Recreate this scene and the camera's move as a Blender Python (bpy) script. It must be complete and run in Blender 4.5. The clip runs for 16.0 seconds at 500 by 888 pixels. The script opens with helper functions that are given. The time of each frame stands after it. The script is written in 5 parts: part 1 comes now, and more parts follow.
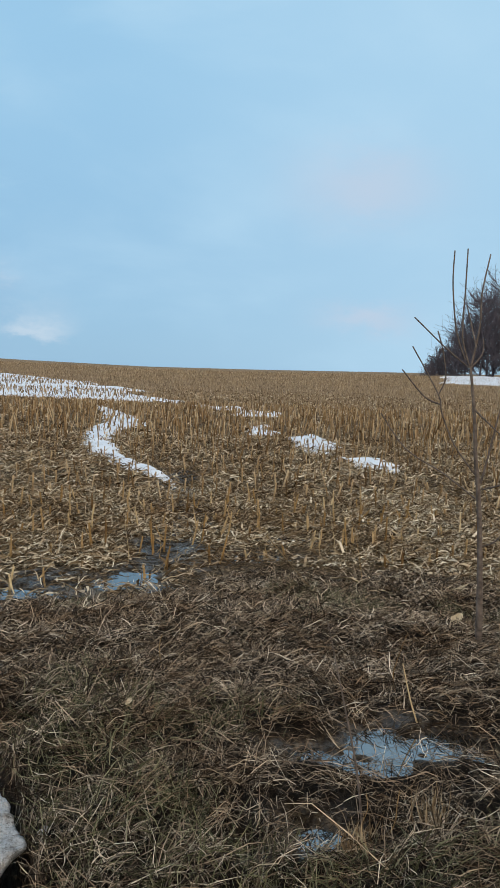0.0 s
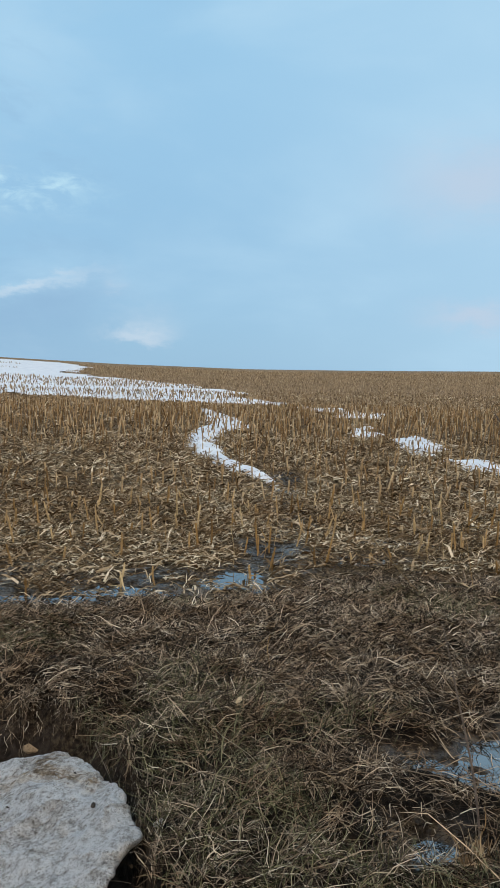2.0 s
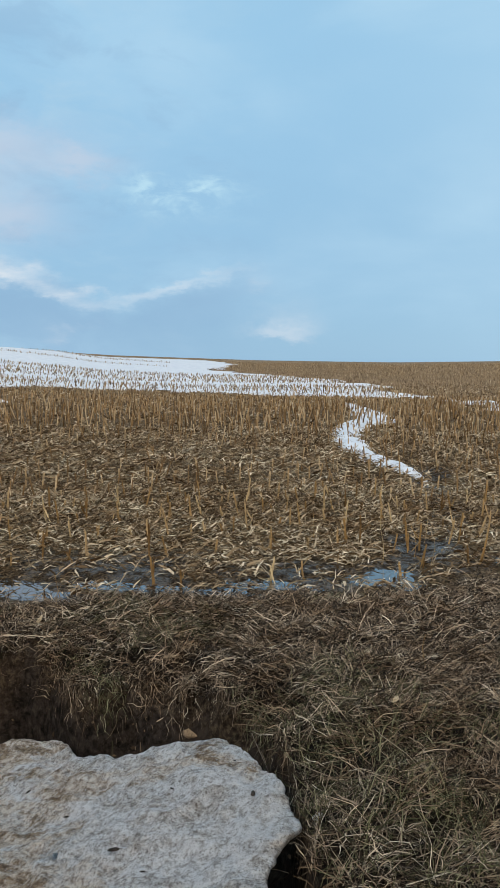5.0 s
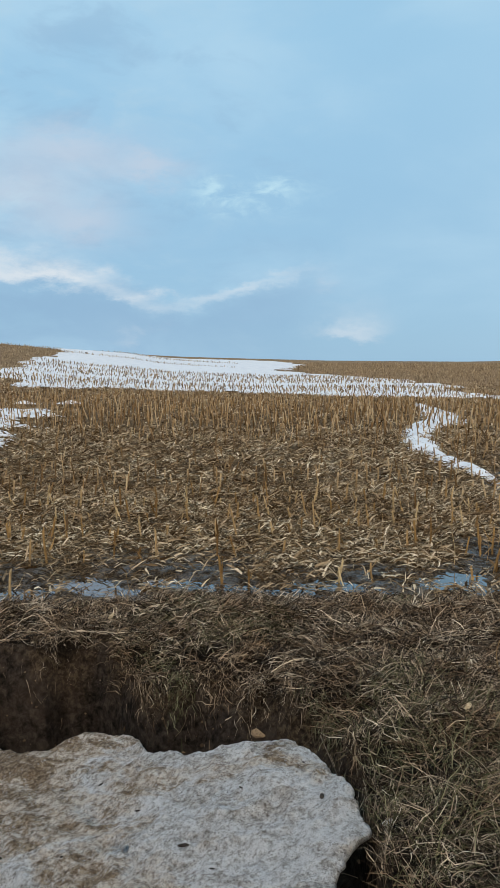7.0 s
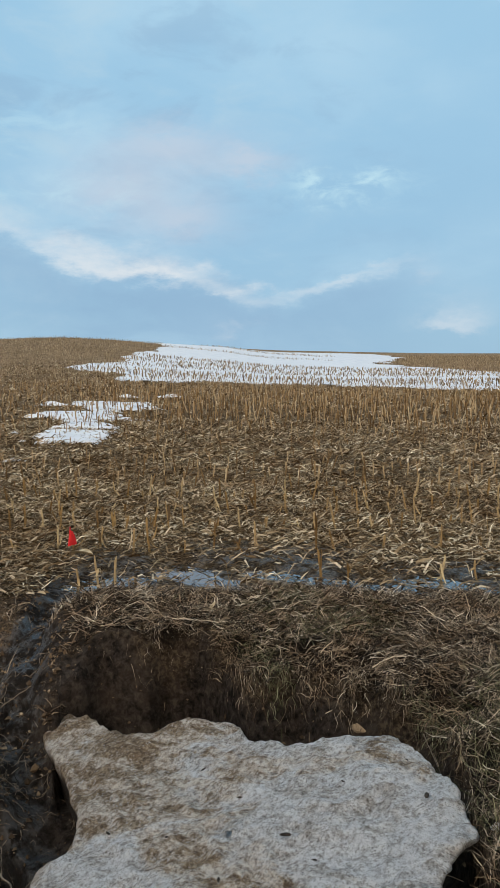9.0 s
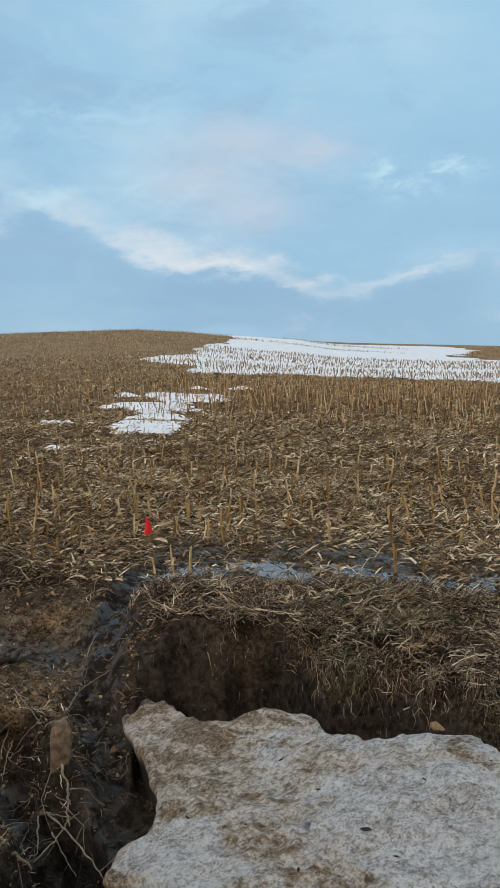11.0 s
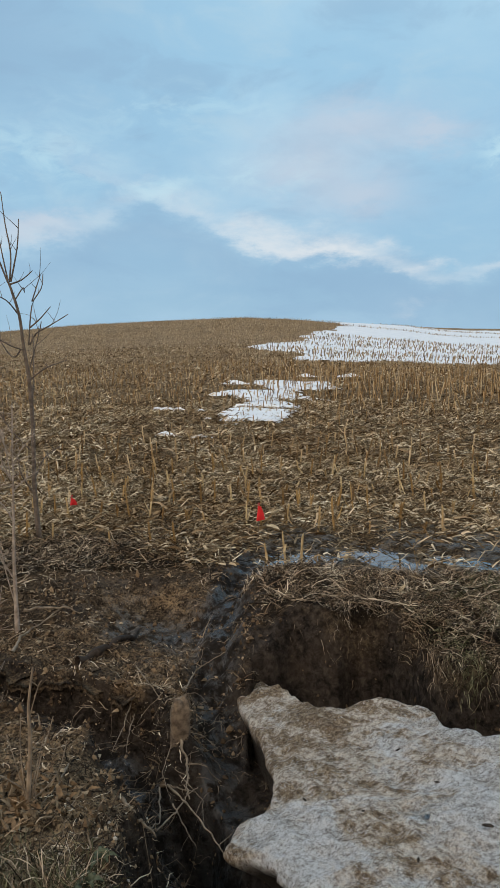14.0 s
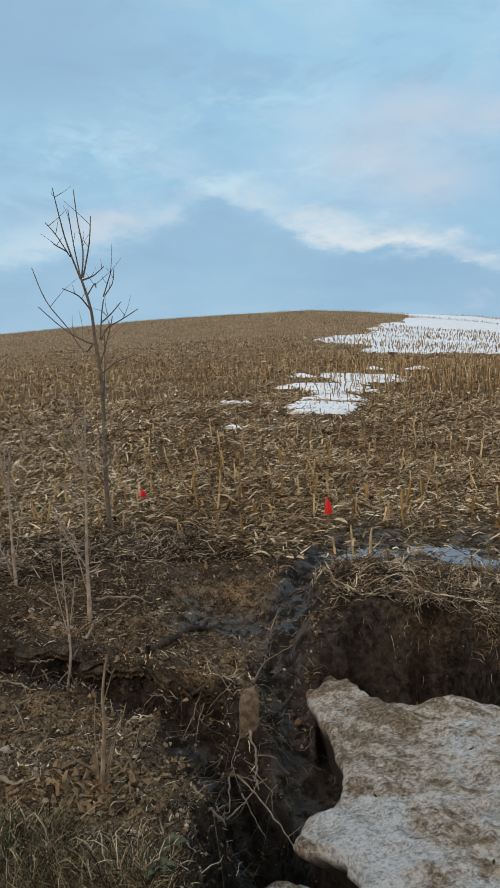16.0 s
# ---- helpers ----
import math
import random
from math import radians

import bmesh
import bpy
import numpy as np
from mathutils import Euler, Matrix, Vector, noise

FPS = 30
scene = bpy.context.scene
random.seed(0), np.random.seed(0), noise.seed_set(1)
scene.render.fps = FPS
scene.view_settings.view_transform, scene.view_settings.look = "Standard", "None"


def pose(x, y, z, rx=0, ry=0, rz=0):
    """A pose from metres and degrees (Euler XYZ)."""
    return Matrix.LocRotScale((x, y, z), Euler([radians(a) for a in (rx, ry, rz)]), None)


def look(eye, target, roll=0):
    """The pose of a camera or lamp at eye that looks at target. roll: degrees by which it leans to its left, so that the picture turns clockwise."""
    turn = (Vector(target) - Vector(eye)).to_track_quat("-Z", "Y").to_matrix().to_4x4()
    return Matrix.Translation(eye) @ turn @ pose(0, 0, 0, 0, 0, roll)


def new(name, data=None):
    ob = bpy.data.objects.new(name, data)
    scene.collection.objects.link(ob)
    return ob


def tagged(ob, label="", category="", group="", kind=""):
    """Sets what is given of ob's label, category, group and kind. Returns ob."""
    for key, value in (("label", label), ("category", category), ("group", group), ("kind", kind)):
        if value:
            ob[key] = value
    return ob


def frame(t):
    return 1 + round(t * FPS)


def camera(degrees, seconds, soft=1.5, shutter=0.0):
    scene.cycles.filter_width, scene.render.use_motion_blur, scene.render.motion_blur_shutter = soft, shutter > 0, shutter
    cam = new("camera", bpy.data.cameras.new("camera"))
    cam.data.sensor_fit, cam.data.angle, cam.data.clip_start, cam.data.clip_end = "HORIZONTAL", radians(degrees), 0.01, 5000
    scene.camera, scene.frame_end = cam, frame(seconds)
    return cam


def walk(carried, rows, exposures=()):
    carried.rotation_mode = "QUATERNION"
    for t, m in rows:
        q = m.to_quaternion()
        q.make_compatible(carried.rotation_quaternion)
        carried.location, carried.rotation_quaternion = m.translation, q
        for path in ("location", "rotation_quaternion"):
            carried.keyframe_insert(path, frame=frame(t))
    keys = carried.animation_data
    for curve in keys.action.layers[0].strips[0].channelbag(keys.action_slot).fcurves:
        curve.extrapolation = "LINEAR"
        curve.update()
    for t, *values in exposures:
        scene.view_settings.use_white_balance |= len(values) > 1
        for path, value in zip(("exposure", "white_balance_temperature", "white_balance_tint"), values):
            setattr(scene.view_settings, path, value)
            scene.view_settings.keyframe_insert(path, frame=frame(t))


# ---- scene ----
# camera: nearly on the spot, panning to the left by hand
cam = camera(37.015, 16.0)
EYE = 1.6
ROWS = [
    (0.0, 0.000, 0.000, 0.000, 0.00, -4.82, -1.99),
    (0.5, -0.008, 0.001, -0.001, 1.95, -4.82, -1.83),
    (1.0, -0.012, 0.001, -0.001, 4.01, -4.71, -1.64),
    (1.5, -0.020, 0.002, -0.003, 5.65, -4.76, -1.64),
    (2.0, -0.028, 0.005, -0.005, 7.80, -4.89, -1.29),
    (2.5, -0.028, 0.001, -0.003, 9.73, -4.94, -0.98),
    (3.0, -0.039, -0.004, -0.000, 11.98, -5.15, -0.96),
    (3.5, -0.043, -0.003, -0.001, 13.92, -5.33, -0.50),
    (4.0, -0.052, -0.003, -0.002, 15.97, -5.41, -0.19),
    (6.5, -0.068, -0.006, -0.002, 22.29, -5.31, 0.18),
    (7.0, -0.070, -0.006, -0.002, 24.00, -5.34, 0.35),
    (7.5, -0.072, -0.009, -0.003, 25.56, -5.44, 0.39),
    (8.0, -0.079, -0.012, -0.004, 27.19, -5.31, 0.42),
    (8.5, -0.086, -0.014, -0.006, 29.56, -5.51, 0.55),
    (11.0, -0.134, -0.041, -0.010, 36.73, -6.29, 0.42),
    (11.5, -0.145, -0.055, -0.006, 39.10, -6.29, 0.46),
    (12.0, -0.152, -0.064, -0.006, 41.22, -6.18, 0.53),
    (12.5, -0.153, -0.072, -0.002, 42.48, -6.18, 0.68),
    (13.0, -0.155, -0.084, -0.002, 43.24, -6.34, 0.66),
    (13.5, -0.156, -0.087, -0.001, 43.86, -6.91, 0.64),
    (14.0, -0.158, -0.093, -0.001, 44.89, -7.17, 0.78),
    (14.5, -0.162, -0.095, -0.003, 46.08, -7.14, 0.92),
    (15.0, -0.164, -0.097, -0.001, 47.09, -7.21, 1.00),
    (15.5, -0.164, -0.097, -0.002, 48.40, -7.37, 1.28),
    (16.0, -0.174, -0.099, -0.006, 49.99, -7.58, 1.34),
]
walk(cam, [(t, pose(x, y, EYE + z, 90 + pitch, 0, yaw) @ pose(0, 0, 0, 0, 0, -roll)) for t, x, y, z, yaw, pitch, roll in ROWS],
     ((0.0, 0.0, 6300, 10), (4.0, 0.0, 6320, 10), (7.5, 0.0, 6500, 10), (12.0, 0.0, 6580, 10), (16.0, 0.0, 6580, 10)))

# world: broken winter overcast, brighter and warmer behind the camera
def node(nt, kind):
    return nt.nodes.new(kind)


def put(nt, socket, value):
    """Link a socket, or set a plain value."""
    if isinstance(value, bpy.types.NodeSocket):
        nt.links.new(value, socket)
    else:
        socket.default_value = value


def calc(nt, operation, a, b=0.0, c=0.0, clamp=False):
    n = node(nt, "ShaderNodeMath")
    n.operation, n.use_clamp = operation, clamp
    for i, v in enumerate((a, b, c)):
        put(nt, n.inputs[i], v)
    return n.outputs[0]


def mixed(nt, factor, a, b):
    n = node(nt, "ShaderNodeMix")
    n.data_type = "RGBA"
    put(nt, n.inputs[0], factor)
    put(nt, n.inputs[6], a if not isinstance(a, tuple) else (*a[:3], 1))
    put(nt, n.inputs[7], b if not isinstance(b, tuple) else (*b[:3], 1))
    return n.outputs[2]


def grain(nt, vector, scale, detail=4.0, rough=0.55, distort=0.0):
    n = node(nt, "ShaderNodeTexNoise")
    put(nt, n.inputs["Vector"], vector)
    put(nt, n.inputs["Scale"], scale)
    put(nt, n.inputs["Detail"], detail)
    put(nt, n.inputs["Roughness"], rough)
    put(nt, n.inputs["Distortion"], distort)
    return n.outputs[0]


def step(nt, value, low, high):
    n = node(nt, "ShaderNodeMapRange")
    n.interpolation_type = "SMOOTHSTEP"
    put(nt, n.inputs[0], value)
    put(nt, n.inputs[1], low)
    put(nt, n.inputs[2], high)
    return n.outputs[0]


def ramp(nt, factor, *stops):
    n = node(nt, "ShaderNodeValToRGB")
    put(nt, n.inputs[0], factor)
    e = n.color_ramp.elements
    while len(e) < len(stops):
        e.new(0.5)
    for k, (at, colour) in enumerate(stops):
        e[k].position, e[k].color = at, (*colour, 1)
    return n.outputs[0]


def make_world():
    world = bpy.data.worlds.new("winter_sky")
    scene.world = world
    world.use_nodes = True
    nt = world.node_tree
    nt.nodes.clear()
    co = node(nt, "ShaderNodeTexCoord").outputs["Generated"]
    sep = node(nt, "ShaderNodeSeparateXYZ")
    put(nt, sep.inputs[0], co)
    x, y, z = sep.outputs
    flat = calc(nt, "SQRT", calc(nt, "ADD", calc(nt, "MULTIPLY", x, x), calc(nt, "MULTIPLY", y, y)))
    az = calc(nt, "MULTIPLY", calc(nt, "ARCTAN2", calc(nt, "MULTIPLY", x, -1.0), y), 57.2958)
    el = calc(nt, "MULTIPLY", calc(nt, "ARCTAN2", z, flat), 57.2958)
    dome = node(nt, "ShaderNodeCombineXYZ")
    put(nt, dome.inputs[0], calc(nt, "MULTIPLY", az, 0.1))
    put(nt, dome.inputs[1], calc(nt, "MULTIPLY", el, 0.22))
    put(nt, dome.inputs[2], calc(nt, "MULTIPLY", az, 0.013))
    d = dome.outputs[0]
    # warped coordinates for the cloud edges
    w1 = calc(nt, "SUBTRACT", grain(nt, d, 2.3, 8.0, 0.66), 0.5)
    w2 = calc(nt, "SUBTRACT", grain(nt, d, 0.8, 3.0, 0.5), 0.5)
    azw = calc(nt, "ADD", az, calc(nt, "MULTIPLY", w2, 3.0))
    elw = calc(nt, "ADD", el, calc(nt, "ADD", calc(nt, "MULTIPLY", w1, 4.2), calc(nt, "MULTIPLY", w2, 0.8)))
    tufts = grain(nt, d, 1.5, 6.0, 0.6, 0.5)

    def along(points, unit):
        """A piecewise value over the azimuth."""
        f = calc(nt, "DIVIDE", calc(nt, "SUBTRACT", az, points[0][0]), points[-1][0] - points[0][0])
        return calc(nt, "MULTIPLY", ramp(nt, f, *(((a - points[0][0]) / (points[-1][0] - points[0][0]), (v / unit,) * 3) for a, v in points)), unit)

    def cloud(a0, e0, wa, slope, above, below):
        """A small cloud: its lit side above, its shaded side below."""
        da = calc(nt, "DIVIDE", calc(nt, "SUBTRACT", azw, a0), wa)
        window = calc(nt, "EXPONENT", calc(nt, "MULTIPLY", calc(nt, "POWER", calc(nt, "ABSOLUTE", da), 3.0), -1.0))
        v = calc(nt, "SUBTRACT", calc(nt, "SUBTRACT", elw, e0), calc(nt, "MULTIPLY", calc(nt, "SUBTRACT", azw, a0), slope))
        lit = calc(nt, "MULTIPLY", step(nt, v, -0.7, 0.6), calc(nt, "EXPONENT", calc(nt, "MULTIPLY", calc(nt, "MAXIMUM", v, 0.0), -1.0 / above)))
        dim = calc(nt, "MULTIPLY", step(nt, v, 0.8, -1.6), calc(nt, "EXPONENT", calc(nt, "MULTIPLY", calc(nt, "MINIMUM", v, 0.0), 1.0 / below)))
        lit = calc(nt, "MULTIPLY", lit, step(nt, tufts, 0.30, 0.54))
        return calc(nt, "MULTIPLY", window, lit), calc(nt, "MULTIPLY", window, dim)

    def blob(a0, e0, wa, we):
        da = calc(nt, "DIVIDE", calc(nt, "SUBTRACT", azw, a0), wa)
        de = calc(nt, "DIVIDE", calc(nt, "SUBTRACT", elw, e0), we)
        q = calc(nt, "ADD", calc(nt, "MULTIPLY", da, da), calc(nt, "MULTIPLY", de, de))
        return calc(nt, "EXPONENT", calc(nt, "MULTIPLY", q, -1.0))

    sky = node(nt, "ShaderNodeTexSky")
    sky.sky_type, sky.sun_disc, sky.sun_elevation, sky.sun_rotation = "NISHITA", False, radians(25), radians(149)
    clear = node(nt, "ShaderNodeMix")
    clear.data_type, clear.blend_type = "RGBA", "MULTIPLY"
    put(nt, clear.inputs[0], 1.0)
    put(nt, clear.inputs[6], sky.outputs[0])
    put(nt, clear.inputs[7], (0.10, 0.10, 0.10, 1))
    veil = mixed(nt, step(nt, el, 1.0, 26.0), SKY_LOW, SKY_HIGH)
    base = mixed(nt, 0.9, clear.outputs[2], veil)
    soft = grain(nt, d, 0.5, 6.0, 0.5, 0.3)
    base = mixed(nt, calc(nt, "MULTIPLY", step(nt, soft, 0.4, 0.72), 0.55), base, SKY_PALE)
    base = mixed(nt, calc(nt, "MULTIPLY", step(nt, az, 16.0, -14.0), 0.5), base, SKY_PALE)
    fine = grain(nt, d, 1.3, 7.0, 0.58, 0.4)
    left = step(nt, az, 8.0, 40.0)
    base = mixed(nt, calc(nt, "MULTIPLY", calc(nt, "MULTIPLY", step(nt, fine, 0.5, 0.72), left), 0.45), base, SKY_LIGHT)
    base = mixed(nt, calc(nt, "MULTIPLY", calc(nt, "MULTIPLY", step(nt, calc(nt, "SUBTRACT", 1.0, fine), 0.5, 0.66), left), 0.45), base, SKY_DARK)
    base = mixed(nt, calc(nt, "MULTIPLY", calc(nt, "MULTIPLY", step(nt, az, 46.0, 66.0), step(nt, el, 13.0, 20.0)), 0.8), base, SKY_DARK)
    for b in MAUVE:
        base = mixed(nt, calc(nt, "MULTIPLY", blob(*b), 0.72), base, SKY_WARM)
    # the long bank of cloud: dark below its edge, sunlit above it
    v = calc(nt, "SUBTRACT", elw, along(BANK_EDGE, 12.0))
    dim = calc(nt, "MULTIPLY", step(nt, v, 0.7, -1.5), calc(nt, "EXPONENT", calc(nt, "MULTIPLY", calc(nt, "MINIMUM", v, 0.0), 0.16)))
    base = mixed(nt, calc(nt, "MULTIPLY", dim, calc(nt, "MULTIPLY", step(nt, az, 14.0, 24.0), 0.8)), base, SKY_DARK)
    depth = along(BANK_DEPTH, 3.0)
    lit = calc(nt, "MULTIPLY", step(nt, v, -0.55, 0.75), step(nt, calc(nt, "DIVIDE", v, depth), 1.5, 0.1))
    lit = calc(nt, "MULTIPLY", lit, calc(nt, "ADD", 0.35, calc(nt, "MULTIPLY", step(nt, tufts, 0.32, 0.56), 0.65)))
    base = mixed(nt, calc(nt, "MULTIPLY", lit, along(BANK_LIGHT, 1.0)), base, SKY_LIT)
    for edge, bright in CLOUDS:
        lit, dim = cloud(*edge)
        base = mixed(nt, calc(nt, "MULTIPLY", dim, 0.4), base, SKY_DARK)
        base = mixed(nt, calc(nt, "MULTIPLY", lit, bright), base, SKY_LIT)
    for b, bright in WISPS:
        wisp = calc(nt, "MULTIPLY", blob(*b), step(nt, grain(nt, d, 3.2, 6.0, 0.62, 0.6), 0.40, 0.66))
        base = mixed(nt, calc(nt, "MULTIPLY", wisp, bright), base, (0.56, 0.80, 0.90))
    # the brighter side of the sky, away from the view
    back = step(nt, calc(nt, "ADD", calc(nt, "MULTIPLY", y, -0.8), calc(nt, "MULTIPLY", x, 0.6)), 0.0, 0.9)
    base = mixed(nt, back, base, SKY_BACK)
    bg = node(nt, "ShaderNodeBackground")
    put(nt, bg.inputs[0], base)
    put(nt, bg.inputs[1], 1.0)
    out = node(nt, "ShaderNodeOutputWorld")
    put(nt, out.inputs[0], bg.outputs[0])


SKY_LOW, SKY_HIGH = (0.31, 0.53, 0.73), (0.36, 0.62, 0.83)
SKY_PALE, SKY_LIGHT, SKY_DARK = (0.50, 0.715, 0.865), (0.47, 0.66, 0.79), (0.285, 0.46, 0.65)
SKY_BACK = (1.62, 1.33, 1.02)
SKY_WARM, SKY_LIT = (0.55, 0.635, 0.75), (0.73, 0.79, 0.84)
# the bank's edge, the depth of its lit side and its brightness: azimuth, value
BANK_EDGE = ((14.0, 8.2), (20.5, 7.0), (24.2, 6.1), (27.2, 5.4), (29.7, 4.9), (32.8, 5.2), (34.5, 6.0), (38.5, 6.4), (42.5, 7.0), (46.8, 8.2), (49.0, 9.6), (52.0, 10.8), (55.0, 9.6), (58.0, 7.8), (63.8, 6.8), (70.0, 5.2))
BANK_DEPTH = ((14.0, 0.6), (25.0, 0.7), (30.0, 0.9), (34.5, 1.7), (39.0, 2.2), (46.0, 2.2), (54.0, 1.6), (62.0, 2.0), (70.0, 2.0))
BANK_LIGHT = ((17.0, 0.0), (20.0, 0.35), (24.5, 0.75), (26.0, 0.55), (29.0, 0.9), (38.0, 1.0), (44.0, 0.85), (48.0, 0.5), (52.0, 0.3), (57.0, 0.35), (62.0, 0.45), (70.0, 0.3))
# azimuth, elevation, half width, slope, depth of the lit and of the shaded side; brightness
CLOUDS = (((16.6, 2.7, 2.6, -0.08, 1.1, 0.2), 0.75), ((31.6, 3.3, 2.2, -0.25, 0.6, 0.2), 0.5), ((17.8, 6.2, 0.9, -0.1, 0.4, 0.3), 0.5), ((55.3, 12.6, 5.0, 0.42, 1.2, 0.4), 0.3))
WISPS = (((26.2, 13.4, 1.6, 0.9), 0.8), ((22.3, 13.5, 2.0, 1.1), 0.8), ((24.0, 12.6, 4.5, 1.2), 0.35), ((60.0, 13.5, 5.0, 2.0), 0.5), ((52.0, 11.6, 3.0, 0.9), 0.5), ((44.0, 12.5, 5.0, 1.4), 0.35), ((50.0, 17.0, 8.0, 1.5), 0.35))
MAUVE = ((37.0, 15.8, 5.0, 1.5), (40.5, 13.0, 4.5, 1.8), (36.0, 11.0, 3.5, 1.6), (31.0, 14.8, 2.5, 0.9), (-8.0, 14.3, 5.0, 2.6), (-8.5, 5.0, 3.0, 1.0), (60.0, 8.9, 4.0, 1.0))
make_world()
sun = new("sun", bpy.data.lights.new("sun", "SUN"))
sun.data.energy, sun.data.angle, sun.data.color = 1.1, radians(22), (1.0, 0.87, 0.70)
sun.matrix_world = look((0, 0, 30), (18, 30, 0))

# ---- shape of the land ----
TABLE = np.random.RandomState(7).rand(256, 256)


def lattice(x, y):
    """Smooth value noise between 0 and 1, one cell per unit."""
    i, j = np.floor(x).astype(int), np.floor(y).astype(int)
    u, v = x - i, y - j
    u, v = u * u * (3 - 2 * u), v * v * (3 - 2 * v)
    a, b = TABLE[i % 256, j % 256], TABLE[(i + 1) % 256, j % 256]
    c, e = TABLE[i % 256, (j + 1) % 256], TABLE[(i + 1) % 256, (j + 1) % 256]
    return (a * (1 - u) + b * u) * (1 - v) + (c * (1 - u) + e * u) * v


def fractal(x, y, size, octaves=4):
    """Layered noise around 0, about -1 to 1."""
    total, gain = 0 * np.asarray(x, float), 1.0
    for k in range(octaves):
        x, y = 0.8 * x - 0.6 * y, 0.6 * x + 0.8 * y
        total = total + gain * (2 * lattice(x / size + 17.3 * k, y / size - 9.1 * k) - 1)
        size, gain = size * 0.5, gain * 0.5
    return total / 1.6


def smooth(a, low, high):
    u = np.clip((a - low) / (high - low), 0, 1)
    return u * u * (3 - 2 * u)


def near_line(x, y, line):
    """Distance to a broken line in plan, and how far along it, 0 to 1."""
    best, along = np.full(np.shape(x), 1e9), np.zeros(np.shape(x))
    n = len(line) - 1
    for k in range(n):
        (ax, ay), (bx, by) = line[k], line[k + 1]
        dx, dy = bx - ax, by - ay
        u = np.clip(((x - ax) * dx + (y - ay) * dy) / (dx * dx + dy * dy), 0, 1)
        dist = np.hypot(x - ax - u * dx, y - ay - u * dy)
        along = np.where(dist < best, (k + u) / n, along)
        best = np.minimum(best, dist)
    return best, along


SKYLINE = ((-180, -60, -25, -10, 0, 8, 18, 29, 34, 38, 42, 45.5, 51.5, 57.5, 68, 80, 110, 180), (0.4, 1.0, 1.1, 1.02, 0.89, 0.83, 1.0, 1.36, 1.64, 1.92, 2.28, 2.44, 2.27, 2.0, 1.16, 0.3, 0.1, 0.4))
LIP = ((8, 13, 15.5, 17.2, 19.6, 24.3, 29.6, 32.7, 37, 42, 47.5, 49, 50.5, 52, 54, 60), (0.5, 1.15, 1.72, 2.4, 2.8, 3.1, 3.25, 3.35, 3.75, 3.87, 3.87, 3.4, 2.6, 2.0, 1.2, 0.4))
GULLY = ((-3.95, 3.75), (-3.72, 3.4), (-3.5, 2.98), (-3.22, 2.74), (-3.04, 2.55), (-2.9, 2.36), (-2.68, 2.19), (-2.48, 2.06), (-2.32, 1.95), (-2.17, 1.86))
CRACK = ((-4.35, 1.22), (-3.95, 1.40), (-3.62, 1.56), (-3.36, 1.69), (-3.12, 1.75), (-2.9, 1.76), (-2.7, 1.72), (-2.5, 1.67), (-2.34, 1.65), (-2.18, 1.61), (-2.02, 1.53), (-1.88, 1.40), (-1.72, 1.25), (-1.4, 1.0))


def slab_plane(x, y):
    return 0.2815 * x + 0.1626 * y + 0.2297


def field_height(x, y, az, r):
    e = np.interp(az, *SKYLINE)
    far = 85 + 20 * smooth(-az, -40, -20)
    near_e = e - 0.20 * smooth(-az, -34, -30)
    crest = 1.6 + far * np.tan(np.radians(near_e))
    u = np.clip((r - 6) / (far - 6), 0, 1)
    z = 0.10 + (crest - 0.10) * u ** 1.7 * (1.0 - 0.0 * u)
    beyond = np.maximum(r - far, 0)
    ridge = 1.6 + 260 * np.tan(np.radians(e))
    u2 = smooth(r, 150, 260)
    z = z - 0.03 * np.minimum(beyond, 40) - 0.0004 * np.minimum(beyond, 60) ** 2
    z = np.where(r > 130, z * (1 - u2) + ridge * u2, z)
    return z - 0.02 * np.maximum(r - 280, 0) ** 0.9


# dips that hold water: x, y, half widths, level of the ground in them
BASINS = ((0.22, 2.46, 0.19, 0.11, 0.315), (0.54, 2.57, 0.22, 0.21, 0.315), (0.47, 2.38, 0.15, 0.09, 0.315), (0.76, 2.55, 0.13, 0.11, 0.315), (0.88, 2.45, 0.09, 0.09, 0.315), (0.23, 1.98, 0.15, 0.14, 0.300), (0.02, 1.83, 0.08, 0.08, 0.300),
          (-0.88, 5.55, 0.38, 0.20, 0.02), (0.12, 6.35, 0.42, 0.14, 0.05), (0.52, 7.0, 0.30, 0.08, 0.075), (-1.60, 5.15, 0.38, 0.14, 0.02), (-1.78, 4.82, 0.26, 0.12, 0.02), (-3.88, 3.80, 0.22, 0.16, 0.01), (-3.70, 4.08, 0.26, 0.22, 0.01), (-3.42, 4.55, 0.28, 0.20, 0.01), (-2.75, 4.72, 0.35, 0.13, 0.02), (-3.12, 4.32, 0.34, 0.14, 0.02), (-2.3, 4.75, 0.25, 0.1, 0.02))


def basin_falls(x, y):
    """How far a place lies in each dip, 1 at its middle, and the dip's level."""
    near = (np.hypot(x, y) < 9.5) & (x < 1.6)
    px, py = x[near], y[near]
    fu, fv = fractal(px + 2, py, 0.22, 3), fractal(py, px + 6, 0.22, 3)
    for bx, by, wx, wy, level in BASINS:
        k = 0.5 * min(wx, wy)
        q = np.zeros(np.shape(x))
        q[near] = np.exp(-(((px + k * fu - bx) / wx) ** 2 + ((py + k * fv - by) / wy) ** 2) ** 1.5)
        yield q, level


WASH = ((-1.05, 11.6), (-1.05, 10.9), (-0.85, 9.2), (-0.65, 7.8), (-0.75, 6.6), (-0.85, 5.9))


